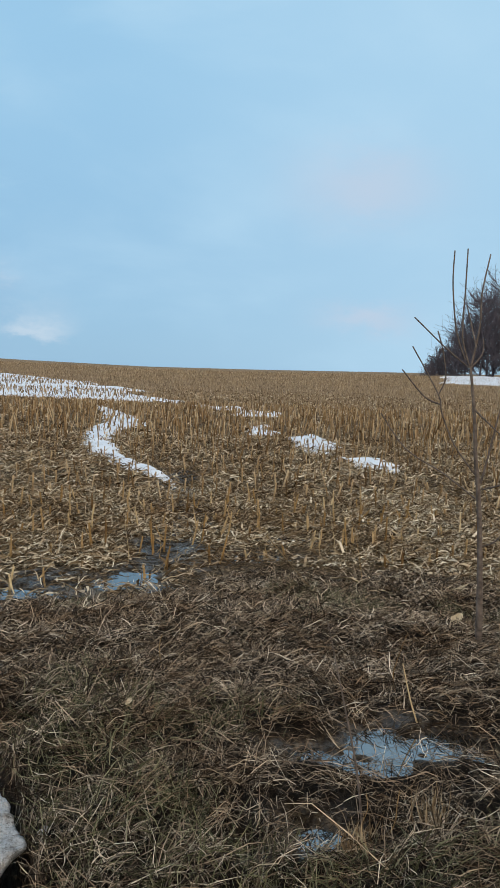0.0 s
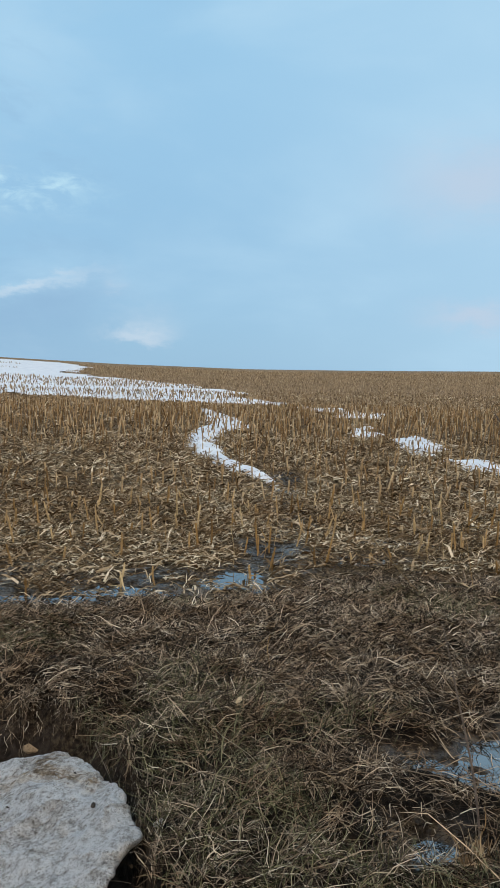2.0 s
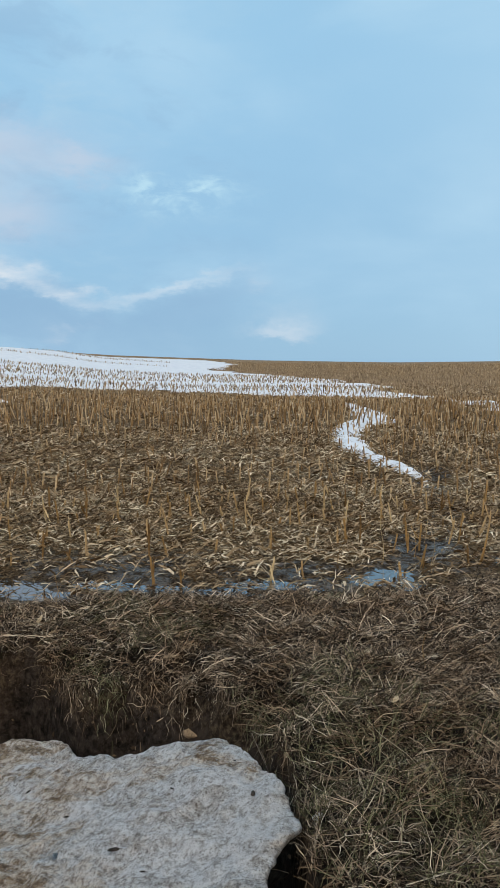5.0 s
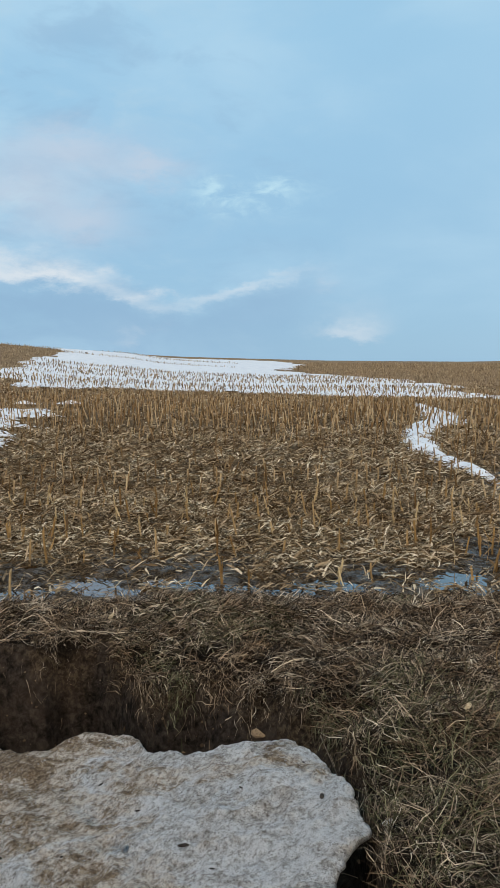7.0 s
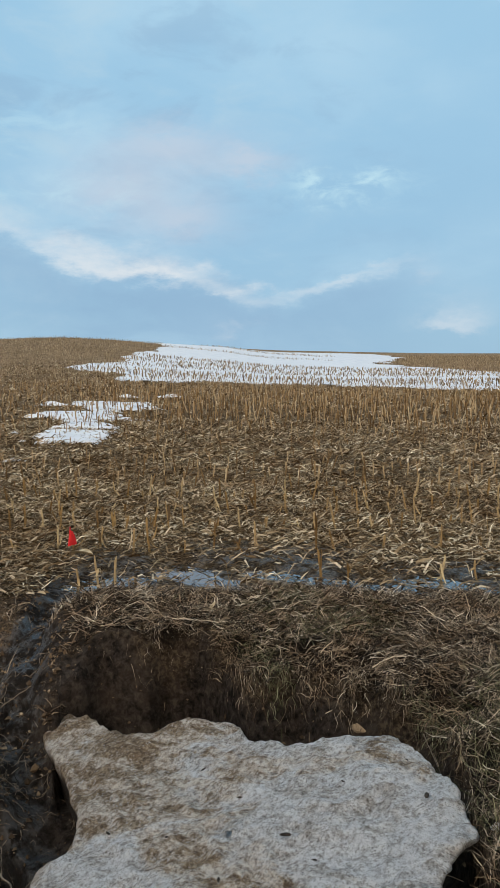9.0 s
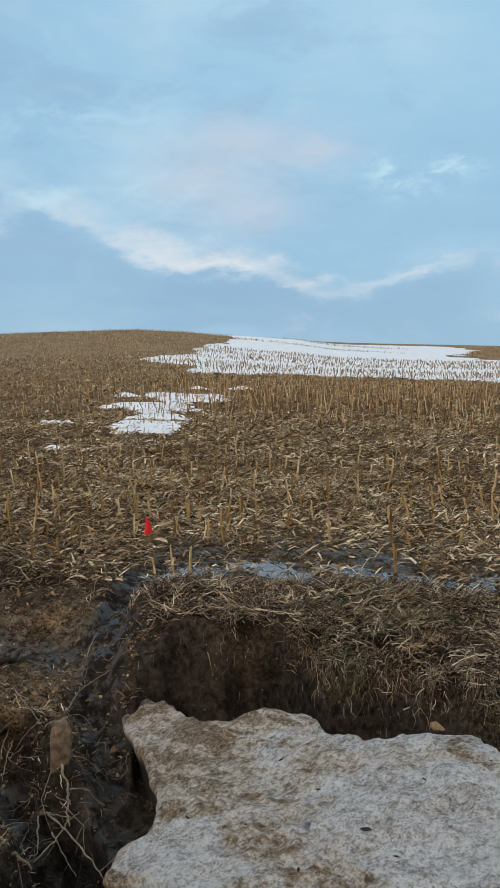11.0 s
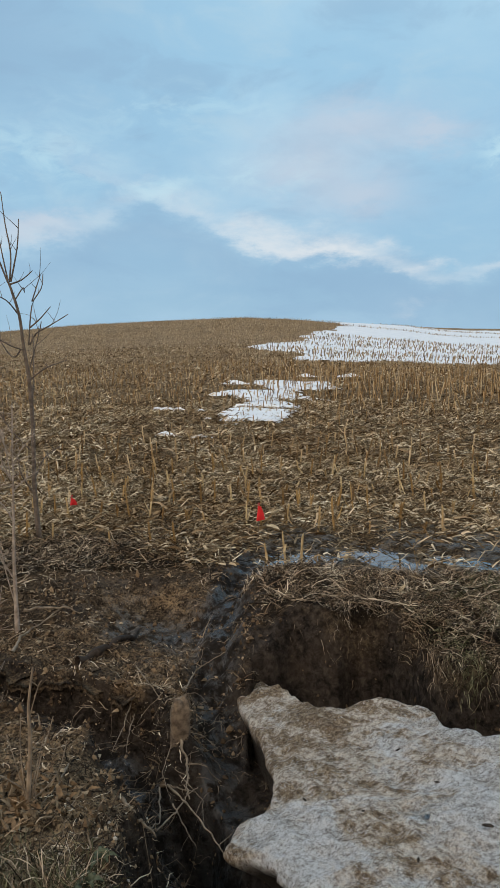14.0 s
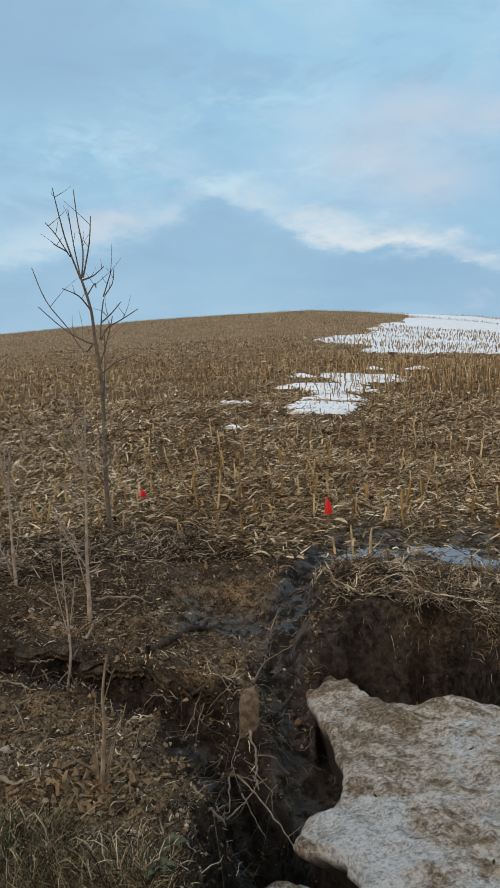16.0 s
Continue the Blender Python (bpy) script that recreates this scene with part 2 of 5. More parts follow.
def gully(x, y):
    return near_line(x + 0.08 * fractal(x, y, 0.3, 3), y + 0.08 * fractal(y, x, 0.3, 3), GULLY)


def crack(x, y):
    return near_line(x + 0.10 * fractal(x + 3, y, 0.3, 3), y + 0.10 * fractal(y, x + 9, 0.3, 3), CRACK)


def lip_line(az, r):
    return np.interp(az, *LIP) + 0.16 * fractal(az / 10, r * 0.3, 0.5, 3) + 0.05 * fractal(az / 2.4, r * 0.4 + 7, 1.0, 3)


def land(x, y):
    """Height of the ground at a place in plan."""
    shape = np.shape(x)
    x, y = np.asarray(x, float).reshape(-1), np.asarray(y, float).reshape(-1)
    r, az = np.hypot(x, y), np.degrees(np.arctan2(-x, y))
    near = r < 13.0
    z = np.zeros(len(x))
    fx, fy = x[~near], y[~near]
    z[~near] = field_height(fx, fy, az[~near], r[~near]) + 0.025 * fractal(fx, fy, 1.7, 3) + (0.018 * fractal(fx, fy, 0.5, 4) + 0.008 * fractal(fx, fy, 0.11, 3)) * smooth(30 - r[~near], 0, 20)
    z[near] = near_land(x[near], y[near])
    return z.reshape(shape)


def near_land(x, y):
    """Height of the ground within a few metres of the ditch."""
    r, az = np.hypot(x, y), np.degrees(np.arctan2(-x, y))
    z = field_height(x, y, az, r)
    rough, fine = fractal(x, y, 0.5, 4), fractal(x, y, 0.11, 3)
    z = z + 0.025 * fractal(x, y, 1.7, 3) * smooth(r, 5, 9) + (0.018 * rough + 0.008 * fine) * smooth(30 - r, 0, 20)
    # wet strip along the edge of the field
    z = z - 0.035 * np.exp(-((r - 5.3) / 0.45) ** 2) * smooth(az, -4, 10) * smooth(60 - az, 0, 8)
    d, s = near_line(x, y, WASH)
    z = z - 0.07 * np.exp(-(d / 0.22) ** 2) - 0.22 * np.exp(-(((x + 0.98) / 0.18) ** 2 + ((y - 11.0) / 0.25) ** 2))
    # grass bank, in tussocks
    right = smooth(-az, -24, -8)
    bank = 0.13 * smooth(5.0 - r, 0, 0.9) * smooth(54 - az, 0, 8) + right * 0.17 * smooth(4.4 - r, 0, 1.9)
    lumps = 0.07 * fractal(x + 5, y, 0.42, 3) + 0.045 * np.abs(fractal(x, y + 4, 0.18, 2)) - 0.01
    calm = 1 - 0.6 * np.exp(-((x - 0.45) / 0.5) ** 2 - ((y - 2.35) / 0.4) ** 2)
    z = z + bank + lumps * calm * smooth(52 - az, 0, 8) * smooth(5.0 - r, 0, 0.4)
    # bare soil towards the road
    soil = smooth(az, 47.5, 53) * smooth(5.4 - r, 0, 0.8) * smooth(118 - az, 0, 28)
    clods = 0.05 * rough + 0.03 * fine + 0.045 * np.abs(fractal(x, y, 0.13, 3))
    z = z * (1 - soil) + soil * (-0.10 + 0.24 * smooth(3.6 - r, 0, 1.1) + 0.10 * smooth(r, 4.3, 5.2) + clods)
    for q, level in basin_falls(x, y):
        z = z * (1 - q) + (level + 0.022 * rough + 0.026 * fine) * q
    # ditch
    lip = lip_line(az, r)
    inside = smooth(lip - r, -0.06, 0.30 + 0.12 * rough)
    floor = slab_plane(x, y) - 0.40 + 0.16 * smooth(az, 40, 50) + 0.04 * rough + 0.02 * fine
    z = z * (1 - inside) + np.minimum(z, floor) * inside
    z = z + (0.03 * fine + 0.05 * fractal(x * 2.0, z * 3.0 + y, 0.25, 3)) * np.exp(-((lip - r - 0.1) / 0.2) ** 2) * smooth(az, 14, 18) * smooth(50 - az, 0, 3)
    face = np.exp(-((lip - r - 0.12) / 0.2) ** 2) * smooth(az, 20, 26) * smooth(52 - az, 0, 3)
    z = z - 0.07 * face * np.abs(fractal(az / 5.0 + 1.5 * (r - lip), r * 0.4, 0.5, 3)) + 0.03 * face * fractal(x, y, 0.14, 3)
    # eroded gully and crack, with crumbling sides
    lumpy = 0.05 * np.abs(fractal(x + 1, y, 0.16, 3)) + 0.03 * fine
    d, s = gully(x, y)
    bed = 0.02 - 0.04 * smooth(s, 0.02, 0.3) - 0.22 * smooth(s, 0.33, 0.55) - 0.12 * smooth(s, 0.52, 0.85)
    out = np.maximum(d - 0.06 - 0.05 * smooth(s, 0.4, 0.6) - 0.02 * np.sin(9 * s) + 0.05 * rough, 0)
    valley = bed + 1.5 * np.minimum(out, 0.13) + 0.6 * np.maximum(out - 0.13, 0) + 0.8 * lumpy + 0.04 * rough - 0.01
    into = smooth(s, 0.0, 0.12)
    z = np.where(valley < z, z * (1 - into) + valley * into, z)
    fan = np.exp(-(((x + 3.72) / 0.42) ** 2 + ((y - 2.68) / 0.26) ** 2) ** 1.5)
    z = z * (1 - fan) + np.minimum(z, -0.17 + 0.04 * rough + lumpy) * fan
    d2, s2 = crack(x, y)
    depth = (0.30 + 0.12 * smooth(s2, 0.3, 0.5)) * smooth(s2, 0.0, 0.10) * smooth(1.0 - s2, 0, 0.08)
    z = z - np.clip(depth - 4.0 * np.maximum(d2 - 0.11 - 0.07 * smooth(s2, 0.75, 0.9), 0), 0, 1) * smooth(0.32 - d2, 0, 0.05)
    z = z + 0.045 * np.exp(-((d2 - 0.22) / 0.06) ** 2) * smooth(y - 0.45 * x, 2.9, 3.3) * smooth(r, 2.9, 3.4) * smooth(az, 53, 57)
    rib = np.exp(-((x + 2.63) ** 2 + (y - 1.94) ** 2) / 0.13 ** 2)
    z = z * (1 - rib) + (-0.14 + 0.03 * fine) * rib
    # verge under the camera
    here = smooth(1.25 - r, 0, 0.6)
    z = z * (1 - here) + 0.12 * here
    behind = smooth(np.abs(az), 105, 160) * smooth(8 - r, 0, 3)
    return z * (1 - behind) + (0.10 + 0.02 * rough) * behind


# ---- materials ----
def material(name, roughness=0.9, spec=0.2):
    m = bpy.data.materials.new(name)
    m.use_nodes = True
    nt = m.node_tree
    b = nt.nodes["Principled BSDF"]
    b.inputs["Roughness"].default_value = roughness
    b.inputs["Specular IOR Level"].default_value = spec
    return m, nt, b


def where(nt):
    return node(nt, "ShaderNodeNewGeometry").outputs["Position"]


def attr(nt, name):
    n = node(nt, "ShaderNodeAttribute")
    n.attribute_name = name
    return n.outputs["Fac"]


def relief(nt, b, height, strength, distance):
    n = node(nt, "ShaderNodeBump")
    put(nt, n.inputs["Strength"], strength)
    put(nt, n.inputs["Distance"], distance)
    put(nt, n.inputs["Height"], height)
    put(nt, b.inputs["Normal"], n.outputs[0])


def island(nt):
    return node(nt, "ShaderNodeNewGeometry").outputs["Random Per Island"]


def lone(nt):
    return node(nt, "ShaderNodeObjectInfo").outputs["Random"]


def make_ground_material():
    m, nt, b = material("earth", 0.9, 0.1)
    p = where(nt)
    fine, mid, big = grain(nt, p, 75, 6, 0.7), grain(nt, p, 9, 6, 0.65), grain(nt, p, 0.3, 4, 0.55)
    grit = grain(nt, p, 210, 3, 0.6)
    mud = ramp(nt, grain(nt, p, 24, 6, 0.68, 0.4), (0.34, (0.008, 0.007, 0.006)), (0.48, (0.034, 0.027, 0.023)), (0.66, (0.082, 0.066, 0.054)))
    mud = mixed(nt, calc(nt, "MULTIPLY", step(nt, grain(nt, p, 2.6, 5, 0.6), 0.48, 0.68), 0.4), mud, (0.105, 0.080, 0.062))
    mud = mixed(nt, calc(nt, "MULTIPLY", step(nt, fine, 0.60, 0.76), 0.25), mud, (0.12, 0.093, 0.07))
    straw = ramp(nt, grain(nt, p, 48, 6, 0.75), (0.40, (0.016, 0.011, 0.008)), (0.49, (0.085, 0.058, 0.034)), (0.60, (0.36, 0.265, 0.155)))
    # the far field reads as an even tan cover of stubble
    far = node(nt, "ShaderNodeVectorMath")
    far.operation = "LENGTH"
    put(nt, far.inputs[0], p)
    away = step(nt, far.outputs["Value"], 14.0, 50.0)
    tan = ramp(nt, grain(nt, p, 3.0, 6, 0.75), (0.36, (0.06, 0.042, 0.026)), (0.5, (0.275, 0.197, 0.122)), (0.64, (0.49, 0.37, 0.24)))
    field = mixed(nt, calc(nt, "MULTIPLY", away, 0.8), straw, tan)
    field = mixed(nt, calc(nt, "MULTIPLY", step(nt, big, 0.45, 0.68), 0.35), field, (0.085, 0.055, 0.03))
    # turf kept near-black: shade between the grass blades is painted into it
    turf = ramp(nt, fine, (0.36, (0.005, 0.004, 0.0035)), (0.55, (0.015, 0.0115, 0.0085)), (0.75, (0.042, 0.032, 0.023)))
    ochre = ramp(nt, grain(nt, p, 16, 7, 0.7), (0.36, (0.04, 0.028, 0.02)), (0.48, (0.19, 0.132, 0.082)), (0.62, (0.42, 0.295, 0.175)))
    ochre = mixed(nt, calc(nt, "MULTIPLY", step(nt, fine, 0.5, 0.7), 0.6), ochre, (0.36, 0.26, 0.15))
    # hollows between the grit blackened, their shade painted as soil colour
    ochre = mixed(nt, calc(nt, "MULTIPLY", step(nt, calc(nt, "SUBTRACT", 1.0, fine), 0.47, 0.58), 0.8), ochre, (0.018, 0.013, 0.010))
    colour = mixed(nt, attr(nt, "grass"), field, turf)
    colour = mixed(nt, attr(nt, "soil"), colour, ochre)
    colour = mixed(nt, attr(nt, "mud"), colour, mud)
    # near-black for wet mud, and for the shade painted inside the crack
    wet = attr(nt, "wet")
    colour = mixed(nt, calc(nt, "MULTIPLY", wet, 0.72), colour, (0.020, 0.017, 0.015))
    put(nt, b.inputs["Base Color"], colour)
    film = calc(nt, "MULTIPLY", calc(nt, "MULTIPLY", wet, step(nt, mid, 0.60, 0.47)), step(nt, grain(nt, p, 8, 6, 0.7), 0.38, 0.55))
    put(nt, b.inputs["Specular IOR Level"], calc(nt, "ADD", 0.06, calc(nt, "MULTIPLY", film, 0.7)))
    put(nt, b.inputs["Roughness"], calc(nt, "SUBTRACT", 0.92, calc(nt, "MULTIPLY", film, 0.68)))
    height = calc(nt, "ADD", calc(nt, "ADD", fine, calc(nt, "MULTIPLY", grit, 0.35)), calc(nt, "MULTIPLY", mid, 2.2))
    relief(nt, b, height, calc(nt, "SUBTRACT", 1.0, calc(nt, "MULTIPLY", film, 0.75)), 0.03)
    return m


def make_snow_material():
    m, nt, b = material("old_snow", 0.7, 0.3)
    p = where(nt)
    n = grain(nt, p, 1.4, 5, 0.6)
    put(nt, b.inputs["Base Color"], ramp(nt, n, (0.3, (0.60, 0.645, 0.72)), (0.6, (0.74, 0.77, 0.82))))
    relief(nt, b, grain(nt, p, 25, 4), 0.4, 0.02)
    return m


def make_ice_material():
    m, nt, b = material("dirty_ice", 0.7, 0.3)
    p = where(nt)
    stretch = node(nt, "ShaderNodeMapping")
    put(nt, stretch.inputs[0], p)
    stretch.inputs["Rotation"].default_value = (0, 0, radians(-28))
    stretch.inputs["Scale"].default_value = (0.8, 1.5, 1.0)
    q = stretch.outputs[0]
    big, patch = grain(nt, q, 2.1, 8, 0.68, 0.7), grain(nt, q, 7.5, 8, 0.72, 0.5)
    mid, fine, dust = grain(nt, p, 46, 7, 0.74, 0.2), grain(nt, p, 110, 5, 0.7), grain(nt, p, 230, 3, 0.6)
    clean = ramp(nt, mid, (0.37, (0.45, 0.43, 0.42)), (0.46, (0.74, 0.745, 0.76)), (0.54, (0.91, 0.92, 0.94)))
    grey = ramp(nt, mid, (0.38, (0.17, 0.145, 0.125)), (0.49, (0.44, 0.40, 0.36)), (0.60, (0.74, 0.71, 0.68)))
    tan = ramp(nt, mid, (0.38, (0.26, 0.185, 0.125)), (0.47, (0.54, 0.43, 0.325)), (0.55, (0.82, 0.745, 0.65)))
    brown = ramp(nt, mid, (0.38, (0.10, 0.062, 0.034)), (0.49, (0.25, 0.165, 0.092)), (0.60, (0.50, 0.385, 0.255)))
    away = node(nt, "ShaderNodeSeparateXYZ")
    put(nt, away.inputs[0], p)
    # the end that lies in the gully is the muddier one
    lean = calc(nt, "MULTIPLY", calc(nt, "ADD", away.outputs[0], 1.35), -0.12)
    stain = calc(nt, "ADD", big, lean)
    colour = mixed(nt, calc(nt, "MULTIPLY", step(nt, patch, 0.47, 0.62), 0.7), clean, grey)
    colour = mixed(nt, calc(nt, "MULTIPLY", step(nt, stain, 0.45, 0.58), 0.85), colour, tan)
    colour = mixed(nt, calc(nt, "MULTIPLY", step(nt, calc(nt, "ADD", stain, calc(nt, "MULTIPLY", calc(nt, "SUBTRACT", patch, 0.5), 0.9)), 0.55, 0.66), 0.9), colour, brown)
    specks = calc(nt, "MULTIPLY", step(nt, fine, 0.535, 0.585), step(nt, patch, 0.36, 0.54))
    colour = mixed(nt, calc(nt, "MULTIPLY", specks, 0.55), colour, (0.09, 0.066, 0.048))
    colour = mixed(nt, calc(nt, "MULTIPLY", step(nt, dust, 0.58, 0.68), 0.55), colour, (0.14, 0.11, 0.085))
    pores = step(nt, grain(nt, p, 38, 5, 0.65, 0.5), 0.64, 0.70)
    colour = mixed(nt, calc(nt, "MULTIPLY", pores, 0.75), colour, (0.055, 0.042, 0.034))
    crust = step(nt, grain(nt, p, 60, 5, 0.75), 0.57, 0.64)
    colour = mixed(nt, calc(nt, "MULTIPLY", crust, 0.55), colour, (0.93, 0.93, 0.94))
    # edge walls and underside: dirt plus the undercut's shade put into the colour
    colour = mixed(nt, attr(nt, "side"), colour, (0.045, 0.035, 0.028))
    put(nt, b.inputs["Base Color"], colour)
    relief(nt, b, calc(nt, "SUBTRACT", calc(nt, "ADD", calc(nt, "MULTIPLY", mid, 1.6), calc(nt, "MULTIPLY", fine, 0.8)), calc(nt, "MULTIPLY", pores, 1.2)), 1.0, 0.03)
    return m


def make_water_material():
    m, nt, b = material("still_water", 0.03, 1.0)
    b.inputs["IOR"].default_value = 2.4
    b.inputs["Base Color"].default_value = (0.02, 0.018, 0.015, 1)
    relief(nt, b, grain(nt, where(nt), 14, 2), 0.04, 0.006)
    return m


def make_strand_material(name, *stops, rough=0.85, per_island=True, speck=18.0, tint=None, patch=1.6):
    m, nt, b = material(name, rough, 0.1)
    base = ramp(nt, island(nt) if per_island else lone(nt), *stops)
    n = grain(nt, where(nt), speck, 4, 0.6)
    colour = mixed(nt, calc(nt, "MULTIPLY", step(nt, n, 0.45, 0.75), 0.5), base, (0.04, 0.029, 0.02))
    if tint:
        t = node(nt, "ShaderNodeMix")
        t.data_type, t.blend_type = "RGBA", "MULTIPLY"
        put(nt, t.inputs[0], step(nt, grain(nt, where(nt), patch, 3, 0.5), 0.4, 0.62))
        put(nt, t.inputs[6], colour)
        put(nt, t.inputs[7], (*tint, 1))
        colour = t.outputs[2]
    put(nt, b.inputs["Base Color"], colour)
    return m


def make_plain_material(name, low, high, scale=12.0, rough=0.8, spec=0.2, bump=0.3):
    m, nt, b = material(name, rough, spec)
    n = grain(nt, where(nt), scale, 5, 0.6)
    put(nt, b.inputs["Base Color"], ramp(nt, n, (0.35, low), (0.65, high)))
    relief(nt, b, grain(nt, where(nt), scale * 5, 3), bump, 0.004)
    return m


EARTH, SNOW, ICE, WATER = make_ground_material(), make_snow_material(), make_ice_material(), make_water_material()
STALK = make_strand_material("corn_stalk", (0.0, (0.085, 0.058, 0.035)), (0.35, (0.20, 0.14, 0.08)), (0.7, (0.34, 0.25, 0.15)), (1.0, (0.50, 0.40, 0.265)))
STALK_NEAR = make_strand_material("near_stalk", (0.0, (0.15, 0.09, 0.038)), (0.4, (0.31, 0.195, 0.08)), (0.75, (0.40, 0.285, 0.15)), (1.0, (0.52, 0.41, 0.24)), per_island=False)
STALK_MID = make_strand_material("mid_stalk", (0.0, (0.10, 0.06, 0.026)), (0.35, (0.235, 0.15, 0.072)), (0.7, (0.36, 0.25, 0.135)), (1.0, (0.50, 0.395, 0.25)))
LITTER = make_strand_material("corn_litter", (0.0, (0.055, 0.034, 0.016)), (0.35, (0.165, 0.116, 0.066)), (0.70, (0.43, 0.34, 0.225)), (1.0, (0.86, 0.77, 0.60)), tint=(0.62, 0.56, 0.50), patch=0.8)
DRYGRASS = make_strand_material("dead_grass", (0.0, (0.008, 0.006, 0.005)), (0.36, (0.05, 0.037, 0.026)), (0.62, (0.20, 0.152, 0.108)), (0.85, (0.48, 0.385, 0.285)), (1.0, (0.80, 0.70, 0.55)), tint=(0.64, 0.57, 0.50), patch=3.6)
# dead grass again, darkened: the ditch's shade is in these tones
HANGGRASS_SHADED = make_strand_material("hanging_grass", (0.0, (0.02, 0.015, 0.011)), (0.5, (0.075, 0.055, 0.039)), (1.0, (0.22, 0.17, 0.12)))
GREENGRASS = make_strand_material("grey_green_grass", (0.0, (0.018, 0.019, 0.009)), (0.6, (0.10, 0.10, 0.05)), (1.0, (0.30, 0.285, 0.175)))
CLOD = make_strand_material("soil_clod", (0.0, (0.02, 0.014, 0.01)), (0.5, (0.125, 0.086, 0.054)), (0.85, (0.22, 0.155, 0.095)), (1.0, (0.40, 0.31, 0.21)), speck=60.0)
BARK = make_plain_material("bark", (0.06, 0.05, 0.046), (0.15, 0.122, 0.105), 30.0)
MIDBARK = make_plain_material("grey_brown_bark", (0.07, 0.058, 0.051), (0.165, 0.135, 0.115), 30.0)
PALEBARK = make_plain_material("pale_bark", (0.2, 0.162, 0.135), (0.38, 0.32, 0.275), 30.0)
PALESTEM = make_plain_material("pale_dead_wood", (0.12, 0.092, 0.068), (0.27, 0.215, 0.16), 25.0)
HUSK = make_plain_material("husk", (0.3, 0.225, 0.13), (0.55, 0.45, 0.3), 20.0)
LEAF = make_plain_material("thistle_leaf", (0.04, 0.05, 0.03), (0.11, 0.12, 0.075), 30.0)
DARKBARK = make_plain_material("dark_bark", (0.08, 0.073, 0.09), (0.14, 0.125, 0.145), 3.0)
WETWOOD = make_plain_material("wet_wood", (0.016, 0.012, 0.010), (0.05, 0.036, 0.027), 40.0, 0.75, 0.25, 0.9)
STONE = make_plain_material("field_stone", (0.08, 0.061, 0.047), (0.22, 0.17, 0.125), 30.0, 0.9, 0.2, 0.9)
PEBBLE = make_plain_material("pebble", (0.22, 0.185, 0.15), (0.42, 0.37, 0.31), 40.0)
DEADLEAF = make_plain_material("dead_leaf", (0.11, 0.07, 0.04), (0.26, 0.175, 0.10), 30.0)
RED = make_plain_material("red_film", (0.62, 0.02, 0.025), (0.78, 0.03, 0.035), 8.0, 0.5, 0.4, 0.1)
WIRE = make_plain_material("steel_wire", (0.14, 0.12, 0.11), (0.22, 0.19, 0.17), 30.0, 0.5)


# ---- mesh helpers ----
def mesh(name, verts, faces, mat, smoothed=True):
    me = bpy.data.meshes.new(name)
    verts = np.asarray(verts, np.float32)
    if isinstance(faces, list):
        sizes = np.fromiter((len(f) for f in faces), np.int32, len(faces))
        loops = np.fromiter((i for f in faces for i in f), np.int32, int(sizes.sum()))
    else:
        sizes = np.full(len(faces), faces.shape[1], np.int32)
        loops = np.ascontiguousarray(faces, np.int32).reshape(-1)
    me.vertices.add(len(verts))
    me.vertices.foreach_set("co", verts.reshape(-1))
    me.loops.add(len(loops))
    me.loops.foreach_set("vertex_index", loops)
    me.polygons.add(len(sizes))
    me.polygons.foreach_set("loop_start", np.concatenate([[0], np.cumsum(sizes)[:-1]]).astype(np.int32))
    me.polygons.foreach_set("use_smooth", np.full(len(sizes), smoothed, bool))
    me.materials.append(mat)
    me.update(calc_edges=True)
    me.validate()
    return me


def part(name, me, parent, label=""):
    ob = new(name, me)
    ob.parent = parent
    return tagged(ob, label)


def grid_faces(n, m, wrap=False):
    """Quads of n rows by m columns of vertices."""
    i, j = np.meshgrid(np.arange(n - 1), np.arange(m if wrap else m - 1), indexing="ij")
    k = (j + 1) % m
    return np.stack([i * m + j, i * m + k, (i + 1) * m + k, (i + 1) * m + j], -1).reshape(-1, 4)


def tubes(paths, radii, sides=5, squash=1.0):
    """Many tapered tubes at once. paths (n, k, 3), radii (n, k). Returns verts and faces, with both ends closed."""
    paths, radii = np.asarray(paths, float), np.asarray(radii, float)
    n, k, _ = paths.shape
    t = np.gradient(paths, axis=1)
    t /= np.linalg.norm(t, axis=2, keepdims=True) + 1e-9
    ref = np.where(np.abs(t[..., 2:3]) < 0.9, np.array([0, 0, 1.0]), np.array([1.0, 0, 0]))
    u = np.cross(t, ref)
    u /= np.linalg.norm(u, axis=2, keepdims=True) + 1e-9
    v = np.cross(t, u)
    a = np.arange(sides) * 2 * np.pi / sides
    ring = (u[:, :, None] * np.cos(a)[:, None] + v[:, :, None] * (squash * np.sin(a)[:, None])) * radii[:, :, None, None] + paths[:, :, None]
    verts = ring.reshape(-1, 3)
    one = grid_faces(k, sides, True)
    faces = (one[None] + (np.arange(n) * k * sides)[:, None, None]).reshape(-1, 4).tolist()
    base = np.arange(n) * k * sides
    for b in base.tolist():
        faces.append(list(range(b + sides * (k - 1), b + sides * k)))
    return verts, faces


